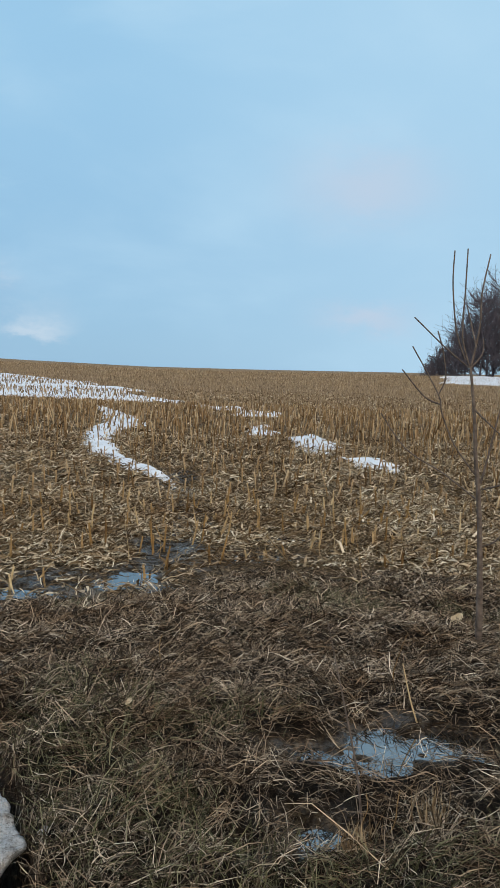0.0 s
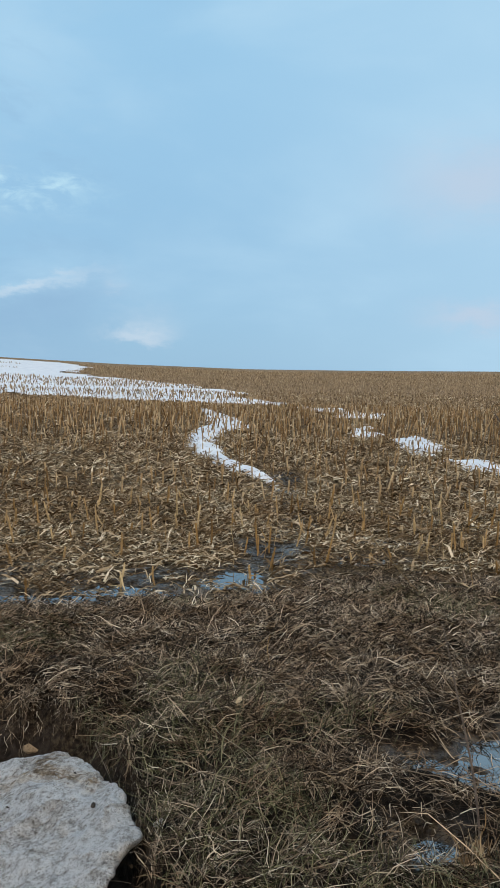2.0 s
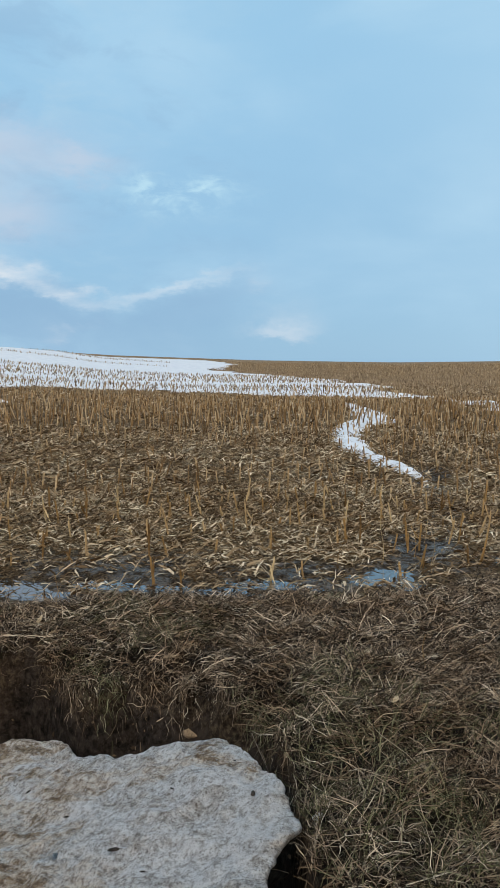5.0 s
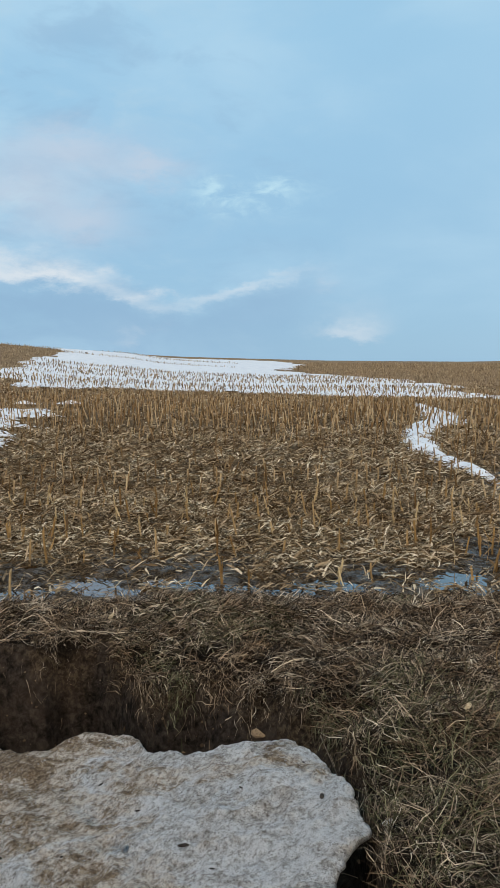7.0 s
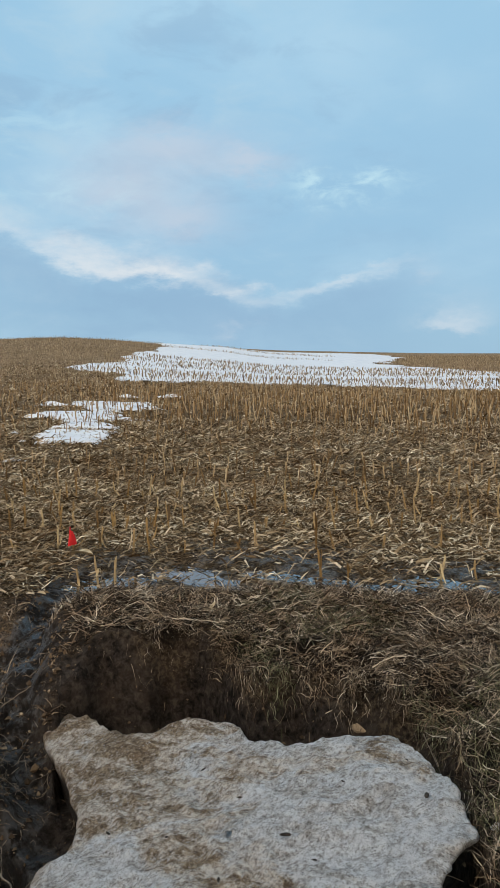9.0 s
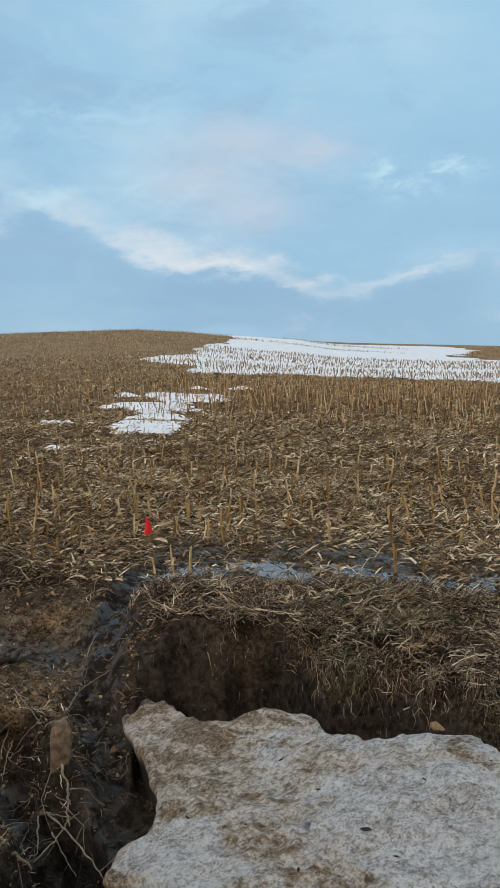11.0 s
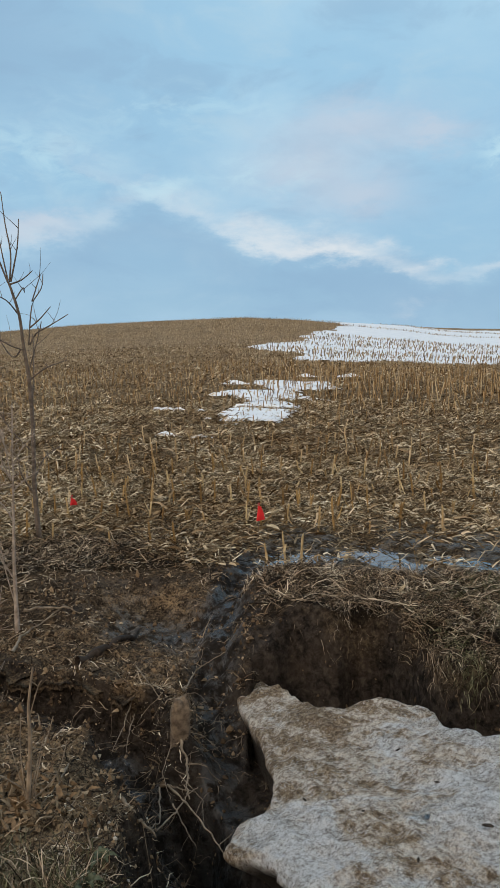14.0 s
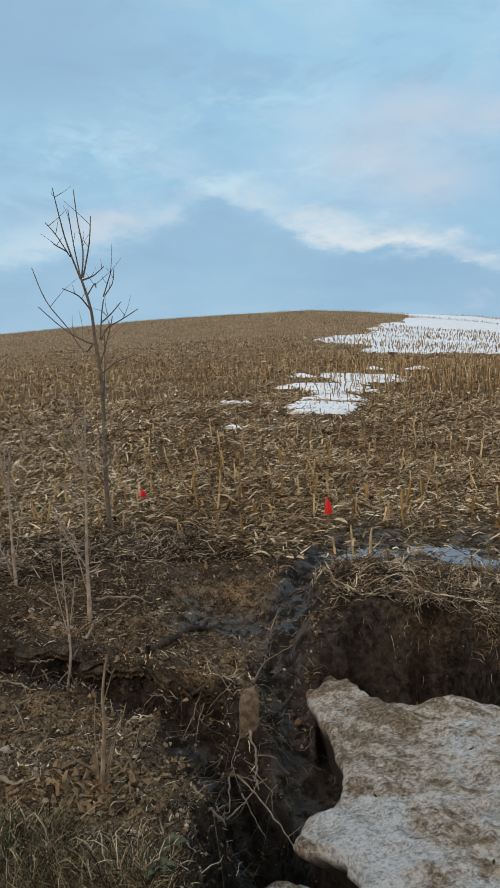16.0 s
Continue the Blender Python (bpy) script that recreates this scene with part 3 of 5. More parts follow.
def ribbons(start, along, up, length, width, droop, segs=3, twist=None, kink=0.0):
    """Many narrow bent blades at once: verts and faces."""
    n = len(start)
    s = np.linspace(0, 1, segs + 1)
    along = along / (np.linalg.norm(along, axis=1, keepdims=True) + 1e-9)
    mid = start[:, None] + along[:, None] * (length[:, None] * s)[..., None]
    mid = mid + up[:, None] * (length[:, None] * (0.9 * np.sin(s * np.pi * 0.8))[None] * droop[:, None])[..., None]
    if kink:
        mid = mid + np.random.RandomState(n).normal(0, kink, mid.shape) * length[:, None, None] * s[None, :, None]
    side = np.cross(along, np.array([0, 0, 1.0]))
    side /= np.linalg.norm(side, axis=1, keepdims=True) + 1e-6
    if twist is not None:
        nrm = np.cross(side, along)
        side = side * np.cos(twist)[:, None] + nrm * np.sin(twist)[:, None]
    w = width[:, None] * np.clip(1.15 - s ** 2, 0.12, 1)[None] * 0.5
    a = mid - side[:, None] * w[..., None]
    b = mid + side[:, None] * w[..., None]
    verts = np.stack([a, b], 2).reshape(-1, 3)
    one = grid_faces(segs + 1, 2)
    faces = (one[None] + (np.arange(n) * 2 * (segs + 1))[:, None, None]).reshape(-1, 4)
    return verts, faces


def plan(az, r):
    a = np.radians(az)
    return -np.sin(a) * r, np.cos(a) * r


def scatter(rng, n, az0, az1, r0, r1):
    """Even places in a sector round the camera's stand."""
    az = rng.uniform(az0, az1, n)
    r = np.sqrt(rng.uniform(r0 * r0, r1 * r1, n))
    x, y = plan(az, r)
    return x, y, az, r


def masks(x, y):
    """Cover of the ground: grass, bare soil, dark mud, wetness; mud and wetness also paint the crack's shade."""
    near = np.hypot(x, y) < 13.0
    found = [np.zeros(np.shape(x)) for _ in range(4)]
    for a, values in zip(found, near_masks(x[near], y[near])):
        a[near] = values
    return found


def near_masks(x, y):
    r, az = np.hypot(x, y), np.degrees(np.arctan2(-x, y))
    edge = 5.0 + 0.9 * smooth(-az, -9, 3) + 0.3 * fractal(x, y, 0.8, 3)
    verge = smooth(az, 90, 118)
    grass = smooth(edge - r, -0.15, 0.25) * np.maximum(smooth(52 - az, 0, 4), verge)
    outer = 5.15 + 0.35 * fractal(x, y, 0.7, 3)
    soil = smooth(az, 48, 52) * smooth(outer - r, -0.15, 0.3) * (1 - verge)
    grass = np.maximum(grass, 0.8 * smooth(az, 49, 53) * smooth(r - outer, -0.2, 0.15) * smooth(6.35 + 0.3 * fractal(x, y, 0.6, 3) - r, 0, 0.25))
    lip = lip_line(az, r)
    mud = smooth(lip + 0.06 + 0.16 * fractal(x, y, 0.3, 3) - r, -0.05, 0.12) * smooth(az, 12, 17) * smooth(58 - az, 0, 4)
    d, s = gully(x, y)
    mud = np.maximum(mud, smooth(0.30 + 0.2 * fractal(x, y, 0.3, 3) - d, 0, 0.2))
    d2, s2 = crack(x, y)
    # mud at the crack, widened to put the undercut's shade on its wall
    mud = np.maximum(mud, smooth(0.33 + 0.12 * fractal(x, y, 0.3, 3) - d2, 0, 0.1))
    mud = np.maximum(mud, 0.85 * soil * smooth(r, 3.7, 4.4) * smooth(fractal(x, y, 0.8, 3), -0.5, 0.2))
    wet = 0.85 * smooth(0.19 - d, 0, 0.14) + 1.3 * np.exp(-(((x + 3.68) / 0.55) ** 2 + ((y - 2.64) / 0.36) ** 2)) * smooth(fractal(x, y, 0.35, 3), -0.7, 0.1)
    strip = np.exp(-((r - 5.65) / 0.6) ** 2) * smooth(az, -8, 8) * smooth(50 - az, 0, 6) * smooth(fractal(x, y, 0.5, 4), -0.45, 0.15)
    d3, s3 = near_line(x, y, WASH)
    wet = np.maximum(wet, smooth(0.36 + 0.2 * fractal(x, y, 0.5, 3) - d3, 0, 0.2))
    basin = 0 * x
    for q, level in basin_falls(x, y):
        basin = np.maximum(basin, q)
    wet = np.clip(np.maximum(wet + 1.05 * strip, basin * 1.3), 0, 1)
    # full value inside the crack stands for the undercut's shade, as ground colour
    wet = np.maximum(wet, smooth(0.13 - d2, 0, 0.05) * smooth(s2, 0, 0.1))
    here = smooth(r, 0.9, 1.6)
    soil, mud = soil * here, mud * here
    side = 1 - 0.6 * np.maximum(smooth(-az, 22, 40), smooth(az, 72, 100))
    grass = np.maximum(grass, 1 - here) * side
    return grass * (1 - mud) * (1 - 0.93 * np.clip(basin * 1.9 - 0.45, 0, 1)), soil, mud, wet


def make_ground():
    fine = np.arange(-24, 74.01, 0.26)
    az = np.concatenate([np.arange(-180, -24, 6), fine, np.arange(78, 180, 6)])
    r = np.concatenate([np.linspace(0.01, 1.2, 9), np.geomspace(1.25, 9, 420)[:-1], np.geomspace(9, 130, 180)[:-1], np.geomspace(130, 4000, 40)])
    A, Rr = np.meshgrid(az, r, indexing="xy")
    x, y = plan(A, Rr)
    z = land(x, y)
    v = np.stack([x, y, z], -1).reshape(-1, 3)
    n = len(v)
    f = grid_faces(len(r), len(az), True)
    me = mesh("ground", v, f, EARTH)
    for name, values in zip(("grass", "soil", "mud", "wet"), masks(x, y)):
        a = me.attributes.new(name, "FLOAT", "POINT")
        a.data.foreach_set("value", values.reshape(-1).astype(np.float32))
    return tagged(new("ground", me), "rising harvested cornfield, grassy bank and eroded ditch soil", "ground", kind="structure")


make_ground()


# ---- snow ----
def inside_distance(px, py, poly):
    """Signed distance to a closed outline, positive inside."""
    d = np.full(px.shape, 1e9)
    odd = np.zeros(px.shape, bool)
    n = len(poly)
    for k in range(n):
        (ax, ay), (bx, by) = poly[k], poly[(k + 1) % n]
        dx, dy = bx - ax, by - ay
        u = np.clip(((px - ax) * dx + (py - ay) * dy) / (dx * dx + dy * dy + 1e-12), 0, 1)
        d = np.minimum(d, np.hypot(px - ax - u * dx, py - ay - u * dy))
        cross = ((ay > py) != (by > py)) & (px < (bx - ax) * (py - ay) / (by - ay + 1e-12) + ax)
        odd ^= cross
    return np.where(odd, d, -d)


def snow_patch(label, outline, depth=0.06, ragged=0.35, cells=150):
    """A melting sheet of snow that thins out to its ragged edge. outline: (azimuth, distance) pairs."""
    pts = [plan(a, r) for a, r in outline]
    a = np.array(outline)
    # ragged sampling in azimuth and log distance, about equally fine in view
    da, dr = max(0.03, np.ptp(a[:, 0]) / cells), max(0.0025, np.log(a[:, 1].max() / a[:, 1].min()) / cells)
    az = np.arange(a[:, 0].min() - 1, a[:, 0].max() + 1, da)
    r = np.exp(np.arange(np.log(a[:, 1].min()) - 0.06, np.log(a[:, 1].max()) + 0.06, dr))
    A, Rr = np.meshgrid(az, r)
    x, y = plan(A, Rr)
    size = a[:, 1].mean() / 15
    d = inside_distance(x, y, pts) + ragged * size * fractal(x, y, 0.7 * size, 5) 
    off = -0.5 * x + 0.866 * y
    d = d - (0.28 if ragged > 0.4 and size < 2 else 0.10) * size * smooth(np.cos(2 * np.pi * off / 0.76), 0.0, 1.0) * smooth(fractal(x, y, 1.1 * size, 3), -0.3, 0.5) * (size < 2.2) - 0.3 * size * smooth(fractal(x + 4, y, 0.45 * size, 3), 0.35, 0.8) * (ragged > 0.4)
    thick = np.clip(d * 0.4, -0.03, depth) + 0.008 * fractal(x, y, 0.4 * size, 3)
    z = land(x, y) + thick + 0.012
    keep = d > -0.04 * size
    f = grid_faces(len(r), len(az))
    f = f[keep.reshape(-1)[f].all(1)]
    used, inv = np.unique(f, return_inverse=True)
    v = np.stack([x, y, z], -1).reshape(-1, 3)[used]
    ob = new("snow_patch", mesh("snow_patch", v, inv.reshape(-1, 4), SNOW))
    return tagged(ob, label, "snow", "snow patches on the field")


BAND = [(44.6, 46.5), (41.7, 40), (39.7, 36.2), (35, 38.5), (29, 38.6), (24, 38.4), (20.4, 38.5), (14.6, 36.5), (10, 36.2), (5.6, 35.2), (5.9, 36.6), (8.6, 47), (12.6, 59), (16.2, 65), (22.0, 75), (19.8, 96), (26, 120), (37.4, 120), (38.3, 76), (40.3, 61), (42.5, 50.5)]
snow_patch("wide sheet of old snow pierced by rows of stubble", BAND, 0.08, 0.5, 260)
snow_patch("winding strip of snow in a shallow wash", [(11.7, 31.7), (8.8, 24.7), (7.8, 21.9), (9.8, 20.1), (10.6, 16.9), (10.2, 14.8), (8.3, 13.0), (6.1, 11.3), (6.5, 10.8), (9.1, 11.9), (11.2, 13.4), (12.9, 16.3), (12.5, 19.5), (10.9, 22.5)], 0.08, 0.2)
snow_patch("thin streak of snow among corn stubble", [(3.8, 33.9), (1.9, 32.9), (-1.8, 28.9), (0.1, 26.6), (1.5, 29.6)], 0.05, 0.4)
snow_patch("small remnant of snow among corn stubble", [(0.4, 21.5), (-1.1, 22.9), (-1.6, 20.1), (-0.9, 19.3), (0.1, 19.5)], 0.05, 0.3)
snow_patch("short strip of snow in a shallow wash", [(-3.0, 18.0), (-5.0, 20.0), (-6.7, 17.0), (-6.5, 15.0), (-4.5, 16.0)], 0.07, 0.3)
snow_patch("narrow tapering strip of snow in a wash", [(-6.8, 14.5), (-9.1, 14.5), (-11.7, 13.6), (-11.2, 12.7), (-8.7, 13.3)], 0.06, 0.26)
snow_patch("ragged near sheet of melting snow with stubble", [(52.1, 17.3), (50.0, 16.4), (48.9, 16.9), (47.9, 14.7), (46.7, 14.0), (41.2, 15.1), (41.4, 16.2), (46.6, 16.8), (47.9, 16.1)], 0.06, 0.45)
snow_patch("ragged far sheet of melting snow with stubble", [(49.9, 20.8), (46.4, 21.4), (43.4, 21.3), (44.6, 24.6), (41.6, 25.3), (38.8, 22.9), (41.7, 21.6), (40.4, 19.0), (43.5, 18.9), (42.7, 17.1), (46.1, 17.3), (45.2, 18.6), (46.5, 19.4)], 0.06, 0.5)
for outline in ([(53.2, 12.6), (52.1, 13.3), (50.9, 12.4)], [(50.2, 12.3), (49.3, 12.6), (48.4, 12.3)], [(41.8, 27.5), (40.9, 28.3), (39.9, 27.3)], [(39.0, 27.4), (37.2, 28.6), (36.7, 27.7)], [(47.6, 24.2), (46.4, 25.2), (45.3, 23.9)]):
    snow_patch("small leftover of snow among corn stubble", outline, 0.10, 0.06, 60)
snow_patch("strip of snow before the dark woods", [(-14, 82), (-24, 78), (-24, 125), (-14.5, 125)], 0.1, 0.3, 90)


# ---- the slab of dirty ice ----
SLAB = ((-0.56, 1.88), (-0.60, 1.955), (-0.72, 2.10), (-0.795, 2.20), (-0.82, 2.25), (-0.86, 2.285), (-0.98, 2.355), (-1.118, 2.345), (-1.20, 2.32), (-1.28, 2.295), (-1.39, 2.29), (-1.55, 2.34), (-1.70, 2.455), (-1.87, 2.50), (-1.96, 2.495), (-2.04, 2.40), (-2.09, 2.365), (-2.32, 2.40), (-2.60, 2.53), (-2.75, 2.56), (-2.86, 2.55), (-2.90, 2.50),
        (-2.82, 2.44), (-2.67, 2.335), (-2.385, 2.142), (-2.18, 2.00), (-1.984, 1.84), (-1.914, 1.784), (-1.883, 1.70), (-1.884, 1.63), (-1.915, 1.587), (-1.86, 1.49), (-1.83, 1.437), (-1.74, 1.457), (-1.655, 1.47), (-1.52, 1.42), (-1.35, 1.22), (-0.9, 1.05), (-0.58, 1.3), (-0.60, 1.67), (-0.615, 1.79))


def make_slab():
    cx, cy = -1.3, 1.8
    p = np.array(SLAB + SLAB[:1])
    run = np.concatenate([[0], np.cumsum(np.hypot(*np.diff(p, axis=0).T))])
    n = 720
    t = np.linspace(0, run[-1], n, endpoint=False)
    ex, ey = np.interp(t, run, p[:, 0]), np.interp(t, run, p[:, 1])
    # round the corners a little, then crumble the edge
    for _ in range(2):
        ex, ey = (np.roll(ex, 1) + ex + np.roll(ex, -1)) / 3, (np.roll(ey, 1) + ey + np.roll(ey, -1)) / 3
    rim = np.hypot(ex - cx, ey - cy)
    ca, sa = (ex - cx) / rim, (ey - cy) / rim
    rim = rim + 0.016 * fractal(ex, ey, 0.12, 4) - 0.016 * np.abs(fractal(ex + 2, ey, 0.05, 3)) + 0.006
    rings = np.concatenate([np.linspace(0.02, 0.93, 105), [0.945, 0.958, 0.97, 0.98, 0.988, 0.994, 1.0]])
    verts, side = [], []
    for s in rings:
        x, y = cx + s * rim * ca, cy + s * rim * sa
        gap = (1 - s) * rim
        z = slab_plane(x, y) + 0.028 * fractal(x, y, 0.34, 4) - 0.026 * np.abs(fractal(x, y, 0.11, 3)) + 0.010 * fractal(x + 7, y, 0.045, 3) + 0.012 - 0.03 * np.exp(-gap / 0.02) * (0.6 + 0.4 * fractal(x, y, 0.2, 2))
        verts.append(np.stack([x, y, z], -1))
        side.append(np.zeros(n))
    top = verts[-1]
    # undercut walls; the side value grows downwards to deepen their painted shade
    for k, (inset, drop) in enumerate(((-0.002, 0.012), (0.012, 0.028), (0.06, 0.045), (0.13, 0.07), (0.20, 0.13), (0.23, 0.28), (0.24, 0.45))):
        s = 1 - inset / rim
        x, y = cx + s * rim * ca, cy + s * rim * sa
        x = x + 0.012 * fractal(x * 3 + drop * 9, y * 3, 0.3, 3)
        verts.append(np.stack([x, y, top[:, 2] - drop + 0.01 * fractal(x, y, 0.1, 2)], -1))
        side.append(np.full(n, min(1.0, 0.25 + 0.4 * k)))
    v = np.concatenate(verts)
    f = grid_faces(len(verts), n, True).tolist()
    f.append(list(range(n)))
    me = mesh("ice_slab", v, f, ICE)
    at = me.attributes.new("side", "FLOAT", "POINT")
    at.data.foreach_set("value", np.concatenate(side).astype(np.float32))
    return tagged(new("ice_slab", me), "large slab of dirty white ice stained brown, lying in the ditch", "ice slab")


make_slab()


# ---- water ----
def puddle(label, outline, z, name="puddle"):
    n = len(outline)
    v = [(x, y, z) for x, y in outline] + [(x, y, z - 0.03) for x, y in outline]
    f = [list(range(n)), list(range(2 * n - 1, n - 1, -1))] + [[k, k + n, (k + 1) % n + n, (k + 1) % n] for k in range(n)]
    return tagged(new(name, mesh(name, v, f, WATER, False)), label, "puddle", kind="structure")


def arc(az0, az1, r0, r1, n=16):
    a = np.linspace(az0, az1, n)
    return [plan(q, r0) for q in a] + [plan(q, r1) for q in a[::-1]]


def pool(label, x, y, wx, wy, z, seed):
    """A still sheet of water in a dip; the uneven ground cuts its outline."""
    g = np.random.RandomState(seed)
    out = [(x + wx * 1.5 * math.cos(q) * g.uniform(0.9, 1.1), y + wy * 1.5 * math.sin(q) * g.uniform(0.9, 1.1)) for q in np.linspace(0, 2 * math.pi, 24, endpoint=False)]
    return puddle(label, out, z)


for k, (bx, by, wx, wy, level) in enumerate(BASINS):
    pool("dark puddle in a dip of the dead grass" if level > 0.2 else "shallow brown meltwater at the edge of the cornfield", bx, by, wx, wy, level + (0.016 if level > 0.2 else 0.028) + 0.0002 * k, k)


# ---- corn stubble ----
ROW, ROW_TURN = 0.76, radians(30)


def stubble_places():
    rng = np.random.RandomState(11)
    u, n = np.array([math.cos(ROW_TURN), math.sin(ROW_TURN)]), np.array([-math.sin(ROW_TURN), math.cos(ROW_TURN)])
    k = np.arange(4, 150)
    s = np.arange(-110, 110, 0.17)
    K, S = np.meshgrid(k, s, indexing="ij")
    S = S + rng.uniform(-0.07, 0.07, S.shape)
    off = K * ROW + rng.normal(0, 0.035, S.shape) + 0.25 * np.sin(S / 14.0)
    x, y = (S * u[0] + off * n[0]).ravel(), (S * u[1] + off * n[1]).ravel()
    r, az = np.hypot(x, y), np.degrees(np.arctan2(-x, y))
    patch = fractal(x, y, 4.0, 3)
    edge = 5.35 + 0.75 * smooth(-az, -9, 3) + 0.8 * smooth(az, 52, 62)
    bare = smooth(r, 10.5, 12.5) * smooth(17.0 - r, 0, 3) * smooth(az, 8, 14)
    wetland = smooth(6.3 - r, 0, 0.6)
    density = 0.80 - 0.5 * bare + 0.2 * smooth(r, 16, 22) + 0.2 * smooth(-az, -12, -4) + 0.25 * patch - 0.45 * wetland
    density = density + 0.3 * smooth(r, 6.4, 7.0) * smooth(10.5 - r, 0, 1.5)
    ok = (az > -23) & (az < 73) & (r > edge) & (r < 104) & (rng.rand(len(x)) < density)
    tall = 0.24 + 0.15 * smooth(r, 14, 19) * smooth(33 - r, 0, 6) * smooth(46 - az, 0, 6) - 0.05 * bare - 0.05 * smooth(az, 46, 52) * smooth(r, 10, 14)
    buried = smooth(inside_distance(x, y, [plan(a, q) for a, q in BAND]), -0.5, 0.5)
    kept = lattice(off.ravel() / 3.6, S.ravel() / 30.0) > 0.30 + 0.45 * smooth(r, 52, 66) * smooth(40 - az, 0, 3)
    ok &= (buried < 0.5) | (kept & (rng.rand(len(x)) < 0.8))
    tall = tall - 0.05 * smooth(r, 34, 50) + 0.05 * buried
    h = tall * rng.uniform(0.35, 1.25, len(x))
    return x[ok], y[ok], h[ok], r[ok], buried[ok]


def stalk_arrays(rng, x, y, h, knots, lean):
    n = len(x)
    z = land(x, y) - 0.03
    t = np.linspace(0, 1, knots)
    dx, dy = rng.normal(0, lean, n), rng.normal(0, lean, n)
    path = np.stack([x[:, None] + dx[:, None] * h[:, None] * t, y[:, None] + dy[:, None] * h[:, None] * t, z[:, None] + (h[:, None] + 0.03) * t], -1)
    return path


def make_stubble():
    rng = np.random.RandomState(12)
    x, y, h, r, deep = stubble_places()
    order = np.argsort(r)
    x, y, h, r, deep = x[order], y[order], h[order], r[order], deep[order]
    near = 298
    # the far rows
    cutoff = int(np.searchsorted(r, 35.0))
    xm, ym, hm = x[near:cutoff], y[near:cutoff], h[near:cutoff]
    xf, yf, hf, rf = x[cutoff:], y[cutoff:], h[cutoff:], r[cutoff:]
    path = stalk_arrays(rng, xf, yf, hf, 2, 0.14)
    wide = np.clip(0.0085 + 0.00008 * rf, 0, 0.016)[:, None] * rng.uniform(0.8, 1.2, (len(xf), 1)) * (1 + 1.5 * deep[cutoff:, None])
    v, f = tubes(path, wide * np.array([[1.0, 0.85]]), 3)
    tagged(new("corn_stubble", mesh("corn_stubble", v, f, STALK)), "rows of cut tan corn stubble across the far field", "corn stubble", kind="stuff")
    path = stalk_arrays(rng, xm, ym, hm, 3, 0.16)
    v, f = tubes(path, rng.uniform(0.008, 0.0135, (len(xm), 1)) * (1 + 0.35 * smooth(r[near:cutoff, None], 15, 20)) * np.array([[1.1, 0.9, 0.95]]), 4)
    tagged(new("near_corn_stubble", mesh("near_corn_stubble", v, f, STALK_MID)), "rows of cut pale corn stubble in the near field", "corn stubble", kind="stuff")
    # torn leaves still hanging on the stalks
    m = min(16000, len(x))
    st = np.stack([x[:m], y[:m], land(x[:m], y[:m]) + h[:m] * rng.uniform(0.2, 0.95, m)], -1)
    al = np.stack([rng.normal(0, 0.6, m), rng.normal(0, 0.6, m), rng.uniform(-1.0, 0.8, m)], -1)
    v, f = ribbons(st, al, np.tile([0, 0, -1.0], (m, 1)), rng.uniform(0.06, 0.2, m), rng.uniform(0.006, 0.016, m) * (1 + r[:m] / 30), rng.uniform(-0.1, 0.4, m), 2, rng.normal(0, 0.8, m), 0.1)
    tagged(new("torn_leaves", mesh("torn_leaves", v, f, LITTER)), "torn dry leaves hanging from the corn stubble", "corn leaves", kind="stuff")
    # the nearest ones, with torn husks
    shapes = []
    for k in range(14):
        g = np.random.RandomState(40 + k)
        hh = 1.0
        t = np.linspace(0, 1, 6)
        path = np.stack([0.12 * g.normal() * t + 0.02 * np.sin(5 * t + k), 0.12 * g.normal() * t, hh * t], -1)[None]
        rad = np.array([[0.062, 0.05, 0.055, 0.046, 0.05, 0.042]]) * g.uniform(0.8, 1.15)
        v, f = tubes(path, rad, 7)
        v[-7:, 2] += 0.06 * np.sin(np.arange(7) * 0.9 + k)
        m = g.randint(2, 6)
        st = np.stack([np.zeros(m), np.zeros(m), g.uniform(0.1, 0.8, m)], -1)
        al = np.stack([g.normal(0, 0.6, m), g.normal(0, 0.6, m), g.uniform(-0.7, 0.9, m)], -1)
        v2, f2 = ribbons(st, al, np.tile([0, 0, -1.0], (m, 1)), g.uniform(0.35, 0.95, m), g.uniform(0.05, 0.13, m), g.uniform(0.0, 0.45, m), 4)
        f = f + (f2 + len(v)).tolist()
        shapes.append(mesh("corn_stalk", np.concatenate([v, v2]), f, STALK_NEAR))
    for k in range(min(near, len(x))):
        ob = new("corn_stalk", shapes[k % 14])
        s = max(h[k], 0.12)
        ob.matrix_basis = Matrix.LocRotScale((x[k], y[k], float(land(x[k], y[k])) - 0.02), Euler((rng.normal(0, 0.09), rng.normal(0, 0.09), rng.uniform(0, 6.28))), (0.18, 0.18, s))
        tagged(ob, "cut dry tan corn stalk standing in the field", "corn stalk", "corn stubble")


make_stubble()


